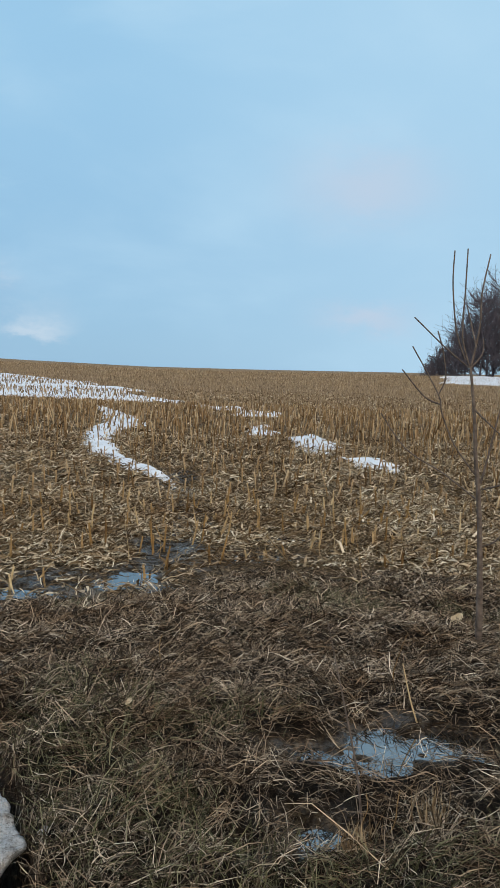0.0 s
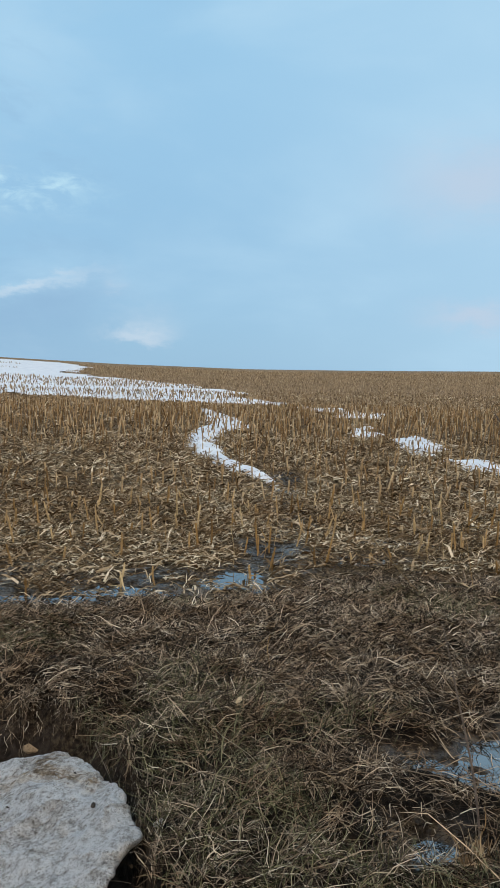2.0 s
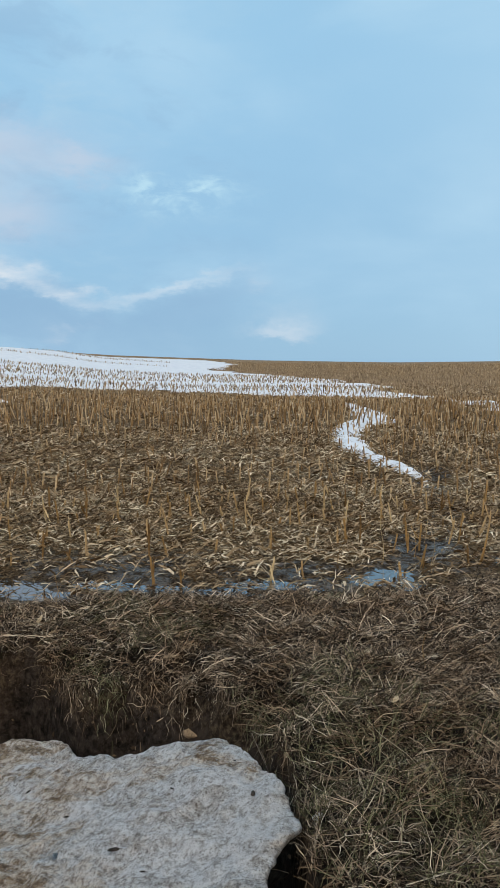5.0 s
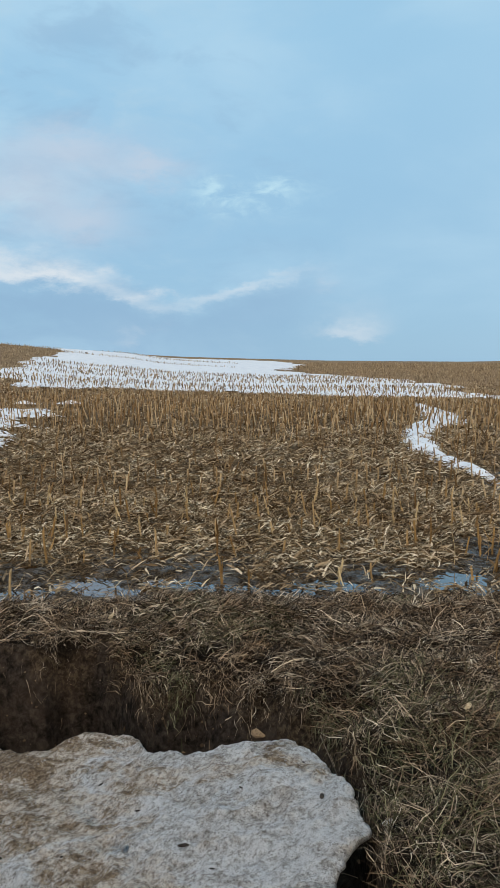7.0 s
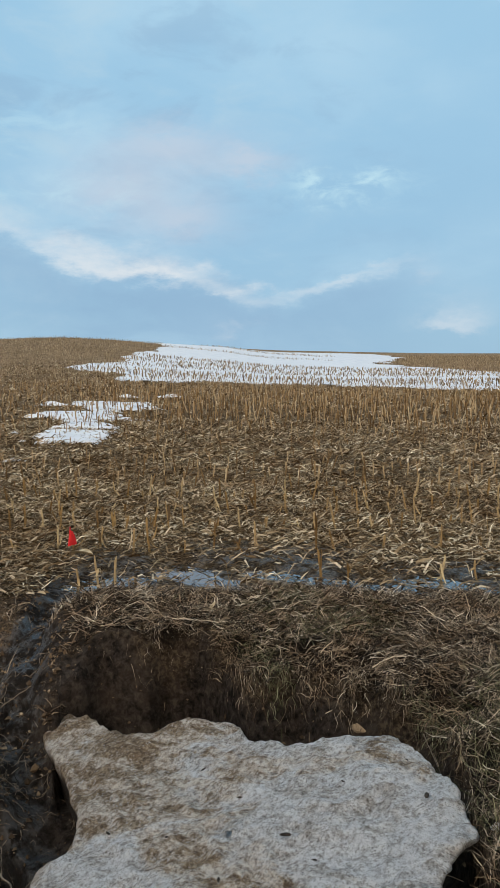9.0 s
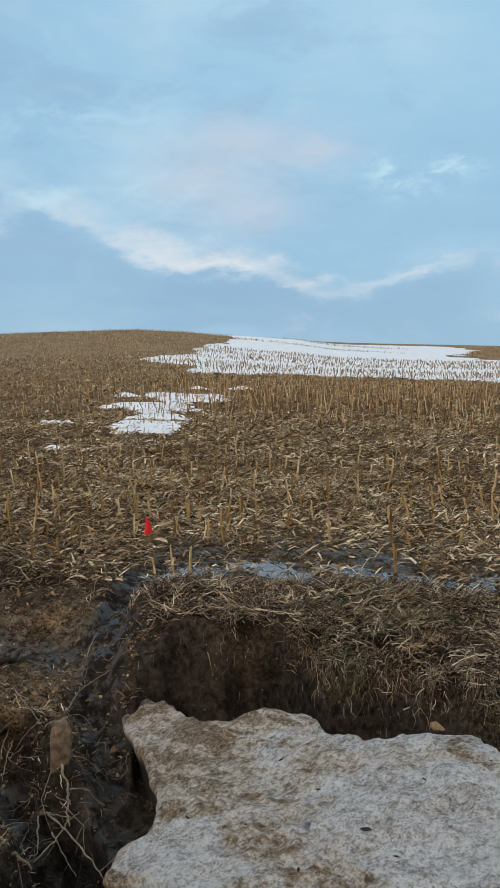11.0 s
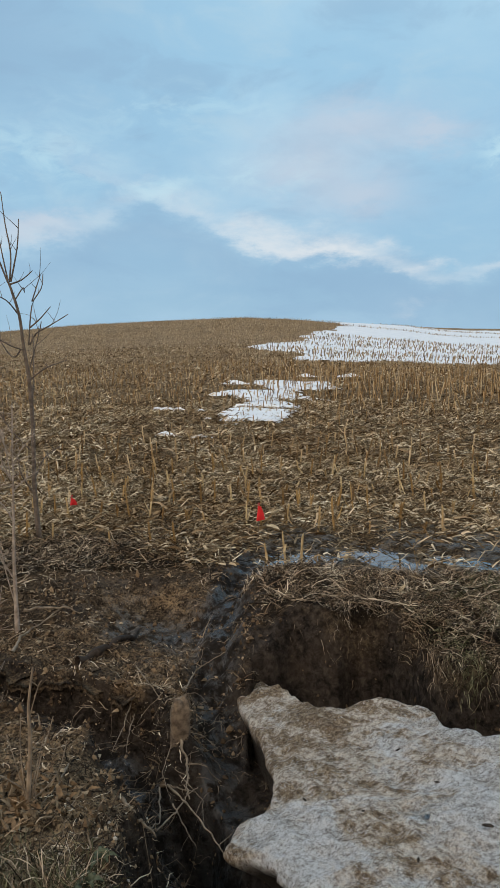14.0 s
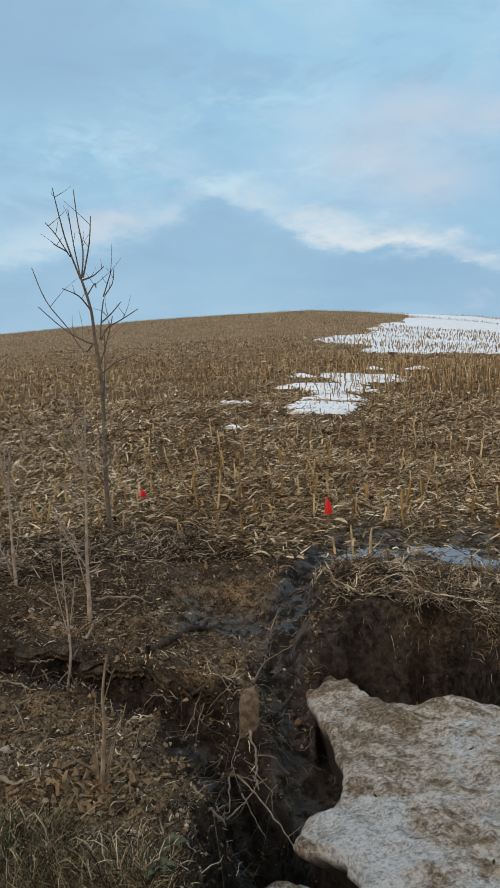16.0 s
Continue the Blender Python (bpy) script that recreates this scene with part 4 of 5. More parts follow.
def make_litter():
    rng = np.random.RandomState(21)
    parts = []
    for n, r0, r1, l0, l1, w0, w1 in ((135000, 5.2, 10, 0.025, 0.16, 0.003, 0.012), (130000, 10, 19, 0.035, 0.20, 0.005, 0.016), (70000, 19, 50, 0.07, 0.26, 0.011, 0.030)):
        x, y, az, r = scatter(rng, n, -22, 71, r0, r1)
        edge = 5.2 + 0.85 * smooth(-az, -9, 3) + 1.0 * smooth(az, 50, 60)
        clump = fractal(x, y, 0.9, 3)
        wet = masks(x, y)[3]
        ok = (r > edge + 0.35 * clump) & (rng.rand(n) < 0.76 + 0.40 * clump - 0.72 * wet * (r < 7.0))
        x, y, r = x[ok], y[ok], r[ok]
        m = len(x)
        a = rng.uniform(0, 2 * np.pi, m)
        a = np.where(rng.rand(m) < 0.3, ROW_TURN + rng.normal(0, 0.6, m), a)
        st = np.stack([x, y, land(x, y) + rng.uniform(0.004, 0.045, m)], -1)
        al = np.stack([np.cos(a), np.sin(a), rng.normal(0.04, 0.24, m)], -1)
        parts.append(ribbons(st, al, np.tile([0, 0, 1.0], (m, 1)), rng.uniform(l0, l1, m) * np.where(rng.rand(m) < 0.35, 0.6, 1.0), rng.uniform(w0, w1, m) * np.where(rng.rand(m) < 0.3, 2.0, 0.9), rng.uniform(-0.02, 0.30, m), 2, rng.normal(0, 0.7, m), 0.06))
    v = np.concatenate([p[0] for p in parts])
    o = np.cumsum([0] + [len(p[0]) for p in parts[:-1]])
    f = np.concatenate([p[1] + k for p, k in zip(parts, o)])
    tagged(new("corn_litter", mesh("corn_litter", v, f, LITTER)), "pale dry corn leaves and husks littering the wet field", "corn litter", kind="stuff")


make_litter()


# ---- dead grass on the bank ----
def blades(name, label, mat, seed, x, y, swirl, lift, length, width, bend, base=0.035, aim=None):
    rng = np.random.RandomState(seed)
    n = len(x)
    al = np.stack([np.cos(swirl), np.sin(swirl), lift], -1)
    if aim is not None:
        al = aim
    st = np.stack([x, y, land(x, y) + rng.uniform(-0.006, base, n)], -1)
    v, f = ribbons(st, al, np.tile([0, 0, 1.0], (n, 1)), length, width, bend, 3, rng.normal(0, 0.8, n), 0.09)
    return tagged(new(name, mesh(name, v, f, mat)), label, "grass", kind="stuff")


def make_grass():
    rng = np.random.RandomState(31)
    count = 150000
    x, y, az, r = scatter(rng, count, -22, 72, 1.5, 6.5)
    lip = lip_line(az, r)
    outside = ~((az > 14) & (az < 53) & (r < lip + 0.02))
    g = masks(x, y)[0]
    ok = outside & (rng.rand(count) < g * (0.55 + 0.6 * smooth(fractal(x, y, 0.25, 3), -0.5, 0.5)))
    x, y = x[ok], y[ok]
    n = len(x)
    swirl = 4.0 * fractal(x, y, 0.4, 2) + rng.normal(0, 1.6, n)
    blades("dead_grass", "matted brown dead grass covering the bank", DRYGRASS, 32, x, y, swirl, np.abs(rng.normal(0.05, 0.24, n)), rng.gamma(3.0, 0.023, n) + 0.025, rng.uniform(0.0018, 0.0052, n) * np.clip(np.hypot(x, y) / 3.2, 0.62, 1.4), rng.normal(0.04, 0.14, n))
    # arching tufts, so that the mat is uneven and has dark gaps
    count = 3400
    x, y, az, r = scatter(rng, count, -22, 54, 1.5, 5.9)
    lip = lip_line(az, r)
    ok = ~((az > 14) & (az < 53) & (r < lip + 0.03)) & (rng.rand(count) < masks(x, y)[0] * (0.45 + 0.55 * smooth(fractal(x + 9, y, 0.5, 3), -0.3, 0.4)))
    x, y = x[ok], y[ok]
    each = 44
    way = np.repeat(5.0 * fractal(x, y, 0.5, 2), each)
    big = np.repeat(rng.uniform(0.6, 1.25, len(x)), each)
    x, y = np.repeat(x, each), np.repeat(y, each)
    n = len(x)
    turn = way + rng.normal(0, 1.15, n)
    x, y = x + 0.028 * rng.normal(0, 1, n), y + 0.028 * rng.normal(0, 1, n)
    blades("grass_tufts", "arching tufts of grey-brown dead grass on the bank", DRYGRASS, 38, x, y, turn, rng.normal(0.0, 0.22, n), (rng.gamma(4.0, 0.014, n) + 0.022) * big, rng.uniform(0.0018, 0.0046, n) * np.clip(np.hypot(x, y) / 3.2, 0.7, 1.4), rng.uniform(0.12, 0.42, n) * big, 0.012)
    # faded green tufts
    count = 60000
    x, y, az, r = scatter(rng, count, -22, 54, 1.5, 5.4)
    lip = lip_line(az, r)
    ok = ~((az > 14) & (az < 53) & (r < lip + 0.02)) & (rng.rand(count) < masks(x, y)[0] * smooth(fractal(x + 2, y, 0.6, 3) + 0.25 * smooth(3.2 - r, 0, 1), 0.15, 0.6))
    x, y = x[ok], y[ok]
    n = len(x)
    blades("green_grass", "faded green grass growing through the dead mat", GREENGRASS, 33, x, y, 5 * fractal(x, y, 0.3, 2) + rng.normal(0, 1.2, n), np.abs(rng.normal(0.5, 0.4, n)), rng.uniform(0.04, 0.13, n), rng.uniform(0.0014, 0.003, n), rng.normal(0.0, 0.25, n))
    # long grass hanging over the lip of the ditch
    count = 3000
    az = rng.uniform(14, 49, count)
    lip = lip_line(az, np.interp(az, *LIP))
    r = lip + rng.normal(0.05, 0.09, count)
    ok = rng.rand(count) < (0.12 + 0.88 * smooth(fractal(az / 5, az * 0, 0.6, 3), -0.1, 0.6)) * (1 - 0.75 * smooth(az, 33, 38))
    az, r = az[ok], r[ok]
    n = len(az)
    x, y = plan(az, r)
    aim = np.stack([-x / r + rng.normal(0, 0.35, n), -y / r + rng.normal(0, 0.35, n), rng.uniform(-1.6, 0.1, n)], -1)
    blades("hanging_grass", "long dead grass hanging over the lip of the ditch", HANGGRASS_SHADED, 34, x, y, az, r, rng.uniform(0.03, 0.11, n), rng.uniform(0.0014, 0.0036, n), rng.normal(0.08, 0.15, n), 0.04, aim)
    # heavy clumps that hang far down the face of the ditch
    mid = np.array((17.5, 19.5, 22.0, 25.5, 28.0, 31.0, 33.0, 34.5, 40.0))
    which = rng.randint(0, len(mid), 1900)
    az = mid[which] + rng.normal(0, 0.8, 1900)
    r = lip_line(az, np.interp(az, *LIP)) + rng.normal(0.05, 0.06, 1900)
    n = len(az)
    x, y = plan(az, r)
    aim = np.stack([-x / r + rng.normal(0, 0.3, n), -y / r + rng.normal(0, 0.5, n), rng.uniform(-1.3, 0.1, n)], -1)
    long = rng.uniform(0.03, 0.11, n)
    for name, label, mat, pick, seed in (("hanging_grass", "heavy clumps of dead grass drooping down the ditch face", DRYGRASS, which % 4 != 1, 39), ("hanging_green_grass", "faded green grass drooping down the ditch face", GREENGRASS, which % 4 == 1, 40)):
        blades(name, label, mat, seed, x[pick], y[pick], az[pick], r[pick], long[pick], rng.uniform(0.0014, 0.0034, n)[pick], rng.normal(0.14, 0.14, n)[pick], 0.05, aim[pick])
    # verge grass near the road
    count = 24000
    x, y, az, r = scatter(rng, count, 57, 75, 1.9, 2.8)
    ok = rng.rand(count) < smooth(2.20 + 0.2 * fractal(x, y, 0.4, 3) + 0.02 * (az - 66) - r, -0.1, 0.2) * smooth(az, 60, 65)
    x, y = x[ok], y[ok]
    n = len(x)
    blades("verge_grass", "grey-green winter grass at the road verge", GREENGRASS, 35, x[::2], y[::2], rng.uniform(0, 6.28, n)[::2], np.abs(rng.normal(0.4, 0.5, n))[::2], rng.uniform(0.03, 0.10, n)[::2], rng.uniform(0.0014, 0.003, n)[::2], rng.normal(0, 0.3, n)[::2], 0.01)
    x, y = x[1::2], y[1::2]
    n = len(x)
    blades("verge_straw", "dead straw in the grass at the road verge", DRYGRASS, 37, x, y, rng.uniform(0, 6.28, n), np.abs(rng.normal(0.6, 0.5, n)), rng.uniform(0.03, 0.11, n), rng.uniform(0.0014, 0.003, n), rng.normal(0, 0.3, n), 0.01)
    # straw and rootlets on the bare soil
    count = 52000
    x, y, az, r = scatter(rng, count, 46, 73, 1.8, 6.6)
    s = masks(x, y)
    ok = rng.rand(count) < s[1] * (1 - 0.95 * s[3]) * (0.3 + 0.7 * smooth(fractal(x, y, 0.5, 3), -0.2, 0.6) + 0.7 * smooth(r, 3.9, 5.0) * smooth(az, 56, 62))
    x, y = x[ok], y[ok]
    n = len(x)
    blades("straw_debris", "scattered straw and rootlets on bare soil", DRYGRASS, 36, x, y, rng.uniform(0, 6.28, n), rng.normal(0.05, 0.2, n), rng.gamma(1.5, 0.015, n) + 0.008 + 0.05 * (rng.rand(n) < 0.08), rng.uniform(0.0014, 0.006, n), rng.normal(0.05, 0.2, n), 0.015)


make_grass()


# ---- crumbled soil ----
def make_clods():
    rng = np.random.RandomState(51)
    base = np.array([(1, 0, 0), (-1, 0, 0), (0, 1, 0), (0, -1, 0), (0, 0, 1), (0, 0, -1)], float)
    tri = np.array([(0, 2, 4), (2, 1, 4), (1, 3, 4), (3, 0, 4), (2, 0, 5), (1, 2, 5), (3, 1, 5), (0, 3, 5)])
    count = 66000
    x, y, az, r = scatter(rng, count, 14, 73, 1.6, 5.6)
    g, soil, mud, wet = masks(x, y)
    ok = rng.rand(count) < np.maximum(soil, mud) * (1 - 0.85 * wet) * (0.3 + 0.7 * smooth(fractal(x, y, 0.35, 3), -0.4, 0.5)) * (1 - 0.9 * (az < 51) * (r < lip_line(az, r) + 0.08))
    x, y = x[ok], y[ok]
    n = len(x)
    size = np.clip(rng.gamma(1.1, 0.0030, n) + 0.002, 0, 0.03)
    size = np.where(rng.rand(n) < 0.05 * soil[ok], rng.gamma(2.5, 0.0032, n), size)
    v = base[None] * (1 + rng.uniform(-0.5, 0.45, (n, 6, 1))) * (size[:, None] * rng.uniform(0.5, 1.5, (n, 3)))[:, None]
    v = v + np.stack([x, y, land(x, y) + 0.25 * size], -1)[:, None]
    f = (tri[None] + (np.arange(n) * 6)[:, None, None]).reshape(-1, 3)
    tagged(new("soil_crumbs", mesh("soil_crumbs", v.reshape(-1, 3), f, CLOD, False)), "crumbled dark soil and grit on the eroded slope", "soil", kind="stuff")


make_clods()


# ---- saplings ----
def limb_mesh(name, curves, mat, sides=6, steps=4):
    """One mesh of tapered limbs. curves: lists of (x, y, z, radius)."""
    vs, fs, o = [], [], 0
    for c in curves:
        c = np.array(c, float)
        t = np.linspace(0, len(c) - 1, max(3, steps * (len(c) - 1) + 1))
        k = np.clip(t.astype(int), 0, len(c) - 2)
        u = (t - k)[:, None]
        p0, p1, p2, p3 = c[np.maximum(k - 1, 0)], c[k], c[k + 1], c[np.minimum(k + 2, len(c) - 1)]
        q = 0.5 * (2 * p1 + (p2 - p0) * u + (2 * p0 - 5 * p1 + 4 * p2 - p3) * u ** 2 + (3 * p1 - p0 - 3 * p2 + p3) * u ** 3)
        v, f = tubes(q[None, :, :3], np.maximum(q[None, :, 3], 0.0006), sides)
        vs.append(v)
        fs += [[i + o for i in face] for face in f]
        o += len(v)
    return mesh(name, np.concatenate(vs), fs, mat)


def sapling(label, az, r, trunk, limbs, thick, mat, seed, twigs=2, kind="sapling", names=("trunk", "branch"), group="bare saplings along the ditch", mist=0):
    """A young bare tree. trunk and limbs: (across, up) in metres from the foot."""
    g = np.random.RandomState(seed)
    bx, by = plan(az, r)
    root = tagged(new(kind.replace(" ", "_")), label, kind, group)
    root.matrix_basis = pose(bx, by, float(land(bx, by)), 0, 0, az)
    size = max(p[1] for p in trunk)

    def curve(points, r0, r1, depth):
        n = len(points)
        return [(p[0], depth * i / max(1, n - 1), p[1], r0 + (r1 - r0) * i / max(1, n - 1)) for i, p in enumerate(points)]
    tr = curve(trunk, thick, thick * 0.42, 0.0)
    tr[0] = (tr[0][0], tr[0][1], tr[0][2] - 0.06, thick * 1.3)
    part(names[0], limb_mesh(names[0], [tr], mat, 8), root)
    for pts in limbs:
        r0 = thick * 0.42 * (0.6 + 0.4 * g.rand())
        c = curve(pts, r0, min(r0, 0.0035 if size > 0.8 else 0.0015), g.uniform(-0.12, 0.12) * size)
        cs = [c]
        for _ in range(twigs):
            k = g.uniform(0.3, 0.9) * (len(c) - 1)
            i = int(k)
            q = np.array(c[i]) + (np.array(c[i + 1]) - np.array(c[i])) * (k - i)
            d = np.array([g.normal(0, 0.5), g.normal(0, 0.5), g.uniform(0.3, 1.0)])
            ln = g.uniform(0.04, 0.13) * size
            cs.append([(*q[:3], min(q[3], 0.003)), (*(q[:3] + d * ln * 0.5 + g.normal(0, 0.05, 3) * ln), 0.0018), (*(q[:3] + d * ln), 0.001)])
        part(names[1], limb_mesh(names[1], cs, mat, 5), root)
    fine = []
    ways = [np.array(curve(p, 0.002, 0.001, 0.0)) for p in limbs] + [np.array(tr)[len(tr) // 2:]]
    for _ in range(mist):
        c = ways[g.randint(len(ways))]
        k = g.uniform(0.1, 1.0) * (len(c) - 1) * 0.999
        i = int(k)
        q = (c[i] + (c[i + 1] - c[i]) * (k - i))[:3]
        d = np.array([g.normal(0, 0.75), g.normal(0, 0.6), g.uniform(0.2, 1.0)])
        ln = g.uniform(0.05, 0.2) * min(size, 1.0)
        if q[2] > 1.45:
            continue
        end = q + d * ln
        fine.append([(*q, 0.0016), (*(q + d * ln * 0.5 + g.normal(0, 0.06, 3) * ln), 0.0013), (*end, 0.0008)])
        fine.append([(*(q + d * ln * 0.5), 0.0011), (*(end + g.normal(0, 0.35, 3) * ln), 0.0007)])
    if fine:
        tagged(part("twig_spray", limb_mesh("twig_spray", fine, mat, 4, 2), root), "", kind="stuff")
    return root


sapling("bare young tree with upright shoots on the grass bank", -17.95, 3.92, [(0.00, -0.00), (-0.02, 0.45), (-0.05, 0.83), (-0.07, 0.97), (-0.09, 1.20), (-0.12, 1.43)],
        [[(-0.12, 1.43), (-0.17, 1.59), (-0.17, 1.82), (-0.17, 2.04)],
         [(-0.15, 1.48), (-0.20, 1.62), (-0.23, 1.85), (-0.23, 2.02)],
         [(-0.12, 1.45), (-0.09, 1.65), (-0.09, 1.82), (-0.06, 2.02)],
         [(-0.13, 1.44), (-0.24, 1.53), (-0.40, 1.68)],
         [(-0.06, 0.89), (-0.18, 1.05), (-0.25, 1.21), (-0.27, 1.30), (-0.41, 1.54)],
         [(-0.27, 1.30), (-0.24, 1.39), (-0.26, 1.52), (-0.29, 1.62)],
         [(-0.26, 1.25), (-0.34, 1.29), (-0.45, 1.42)],
         [(-0.04, 0.86), (0.00, 1.06), (0.03, 1.23), (0.07, 1.43)],
         [(-0.06, 0.78), (-0.23, 0.90), (-0.42, 1.01), (-0.56, 1.19)],
         [(-0.02, 0.54), (0.04, 0.57), (0.11, 0.66)],
         [(-0.12, 1.44), (-0.07, 1.51), (-0.07, 1.59)],
         [(-0.03, 0.83), (0.04, 0.86), (0.12, 0.90)],
         [(-0.10, 1.54), (-0.16, 1.76)],
         [(-0.09, 1.23), (-0.00, 1.15), (0.09, 1.07)]],
        0.0155, MIDBARK, 3, 0)
sapling("bare young tree with long whip-like shoots beside the field", 62.50, 6.29, [(-0.00, -0.00), (-0.02, 0.40), (-0.01, 0.92), (-0.02, 1.29), (-0.05, 1.56), (-0.07, 1.79), (-0.12, 1.99), (-0.14, 2.05)],
        [[(-0.14, 2.04), (-0.23, 2.31), (-0.28, 2.53), (-0.32, 2.74)],
         [(-0.13, 2.05), (-0.11, 2.27), (-0.14, 2.51), (-0.16, 2.76)],
         [(-0.14, 2.06), (-0.18, 2.31), (-0.21, 2.58)],
         [(-0.12, 2.05), (-0.06, 2.31), (-0.04, 2.52)],
         [(-0.21, 2.21), (-0.31, 2.38), (-0.39, 2.48)],
         [(-0.23, 2.25), (-0.33, 2.30)],
         [(-0.07, 1.53), (-0.14, 1.47), (-0.26, 1.66), (-0.42, 1.88), (-0.52, 2.15)],
         [(-0.01, 1.56), (0.03, 1.87), (0.11, 2.01), (0.13, 2.13)],
         [(0.03, 1.90), (0.10, 2.10)],
         [(0.00, 1.56), (0.05, 1.65), (0.17, 1.72), (0.30, 1.80)],
         [(-0.04, 1.52), (-0.15, 1.56), (-0.30, 1.66), (-0.47, 1.82)],
         [(-0.13, 2.03), (-0.04, 2.07), (0.05, 2.15)],
         [(0.01, 1.70), (0.08, 1.76), (0.16, 1.85)],
         [(-0.01, 1.29), (0.11, 1.38), (0.27, 1.44)],
         [(-0.04, 0.73), (-0.17, 0.88), (-0.25, 1.02)],
         [(-0.03, 0.45), (0.07, 0.64), (0.21, 0.72)],
         [(-0.07, 1.79), (-0.16, 1.90), (-0.28, 1.95)],
         [(-0.01, 1.38), (0.07, 1.65), (0.09, 1.74)],
         [(-0.01, 1.01), (0.02, 1.38), (0.03, 1.65)],
         [(-0.09, 1.92), (-0.03, 2.01), (-0.02, 1.98)],
         [(-0.02, 0.36), (-0.12, 0.55), (-0.13, 0.69)]],
        0.019, MIDBARK, 4, 2, mist=110)
sapling("thin pale sapling with several stems on the muddy slope", 64.90, 4.67, [(0.00, -0.01), (0.00, 0.36), (0.01, 0.67), (0.02, 0.95)],
        [[(0.01, 0.92), (-0.01, 1.09), (-0.04, 1.23), (-0.09, 1.40)],
         [(0.02, 0.95), (0.03, 1.16), (0.04, 1.36)],
         [(-0.00, 0.14), (-0.05, 0.38), (-0.07, 0.51), (-0.13, 0.62)],
         [(0.00, 0.95), (-0.07, 1.13), (-0.11, 1.23)],
         [(0.02, 0.99), (0.07, 1.09), (0.16, 1.19)],
         [(0.01, 0.85), (0.08, 0.91), (0.17, 0.96)],
         [(0.01, 0.67), (-0.04, 0.78), (-0.15, 0.89)],
         [(0.01, 0.92), (-0.05, 1.02), (-0.17, 1.13)],
         [(0.00, 0.32), (-0.08, 0.47), (-0.18, 0.69)]],
        0.013, PALEBARK, 5, 4, mist=70)
sapling("slender bent sapling rooted in the muddy slope", 67.60, 4.09, [(-0.02, -0.01), (0.03, 0.17), (0.06, 0.39), (0.05, 0.64)],
        [[(0.05, 0.64), (0.04, 0.82), (0.04, 1.03)],
         [(0.05, 0.45), (0.08, 0.63), (0.11, 0.81)],
         [(0.05, 0.51), (0.01, 0.70), (-0.01, 0.88)],
         [(0.04, 0.33), (0.07, 0.20), (0.08, 0.16)]],
        0.010, PALEBARK, 6, 2, mist=30)
sapling("clump of thin bare stems on the muddy slope", 69.90, 5.10, [(0.00, 0.02), (-0.01, 0.29), (-0.01, 0.59), (0.01, 0.88)],
        [[(-0.01, 0.00), (-0.06, 0.18), (-0.12, 0.34)],
         [(-0.01, 0.52), (-0.04, 0.74), (-0.06, 0.96)],
         [(0.01, 0.62), (0.07, 0.81), (0.12, 1.02)],
         [(-0.01, 0.14), (0.04, 0.36), (0.07, 0.58)],
         [(-0.01, 0.59), (-0.03, 0.70), (-0.01, 0.92)]],
        0.010, PALEBARK, 7, 4, mist=50)
sapling("broken dry weed stalks standing in a leaf litter", 66.38, 2.46, [(-0.01, 0.02), (0.01, 0.20), (0.01, 0.32), (0.03, 0.45)],
        [[(0.01, 0.01), (0.04, 0.13), (0.07, 0.20), (0.09, 0.25)],
         [(0.00, 0.00), (0.03, 0.12), (0.06, 0.21)],
         [(-0.01, 0.01), (-0.02, 0.16), (-0.01, 0.28)],
         [(-0.00, 0.00), (0.09, 0.06), (0.13, 0.16)],
         [(-0.01, 0.04), (-0.08, 0.12), (-0.14, 0.17)],
         [(-0.01, 0.00), (-0.04, 0.15), (-0.06, 0.23)],
         [(0.01, 0.28), (0.04, 0.39), (0.05, 0.42)]],
        0.0075, PALESTEM, 8, 1, "dry weed", ("stem", "stem"), "dry weeds by the ditch")


# ---- survey flags ----
def marker_flag(label, az, r, height, droop):
    bx, by = plan(az, r)
    root = tagged(new("marker_flag"), label, "marker flag", "red marker flags in the field")
    root.matrix_basis = pose(bx, by, float(land(bx, by)), 3, 2, az)
    part("wire", limb_mesh("wire", [[(0, 0, -0.05, 0.0018), (0.004, 0, height * 0.5, 0.0018), (0, 0, height, 0.0018)]], WIRE, 6), root, "thin bare steel wire")
    n, m = 9, 9
    v = []
    for i in range(n):
        for j in range(m):
            u, w = i / (n - 1), j / (m - 1)
            v.append(((u - 0.35) * 0.075 * (0.25 + 0.75 * w) + 0.012 * math.sin(7 * u + 2 * w), 0.02 * math.sin(5 * u + 3 * w) + 0.004, height - droop * w * (1 - 0.25 * u) - 0.03 * u))
    f = grid_faces(n, m)
    v = np.array(v)
    v = np.concatenate([v, v + [0, 0.0015, 0]])
    f = np.concatenate([f, f[:, ::-1] + n * m])
    part("flag", mesh("flag", v, f, RED), root, "limp bright red plastic film")
    return root


marker_flag("red plastic marker flag on a wire among stubble", 46.13, 5.86, 0.31, 0.15)
marker_flag("low red plastic marker flag among corn litter", 59.97, 7.0, 0.2, 0.09)


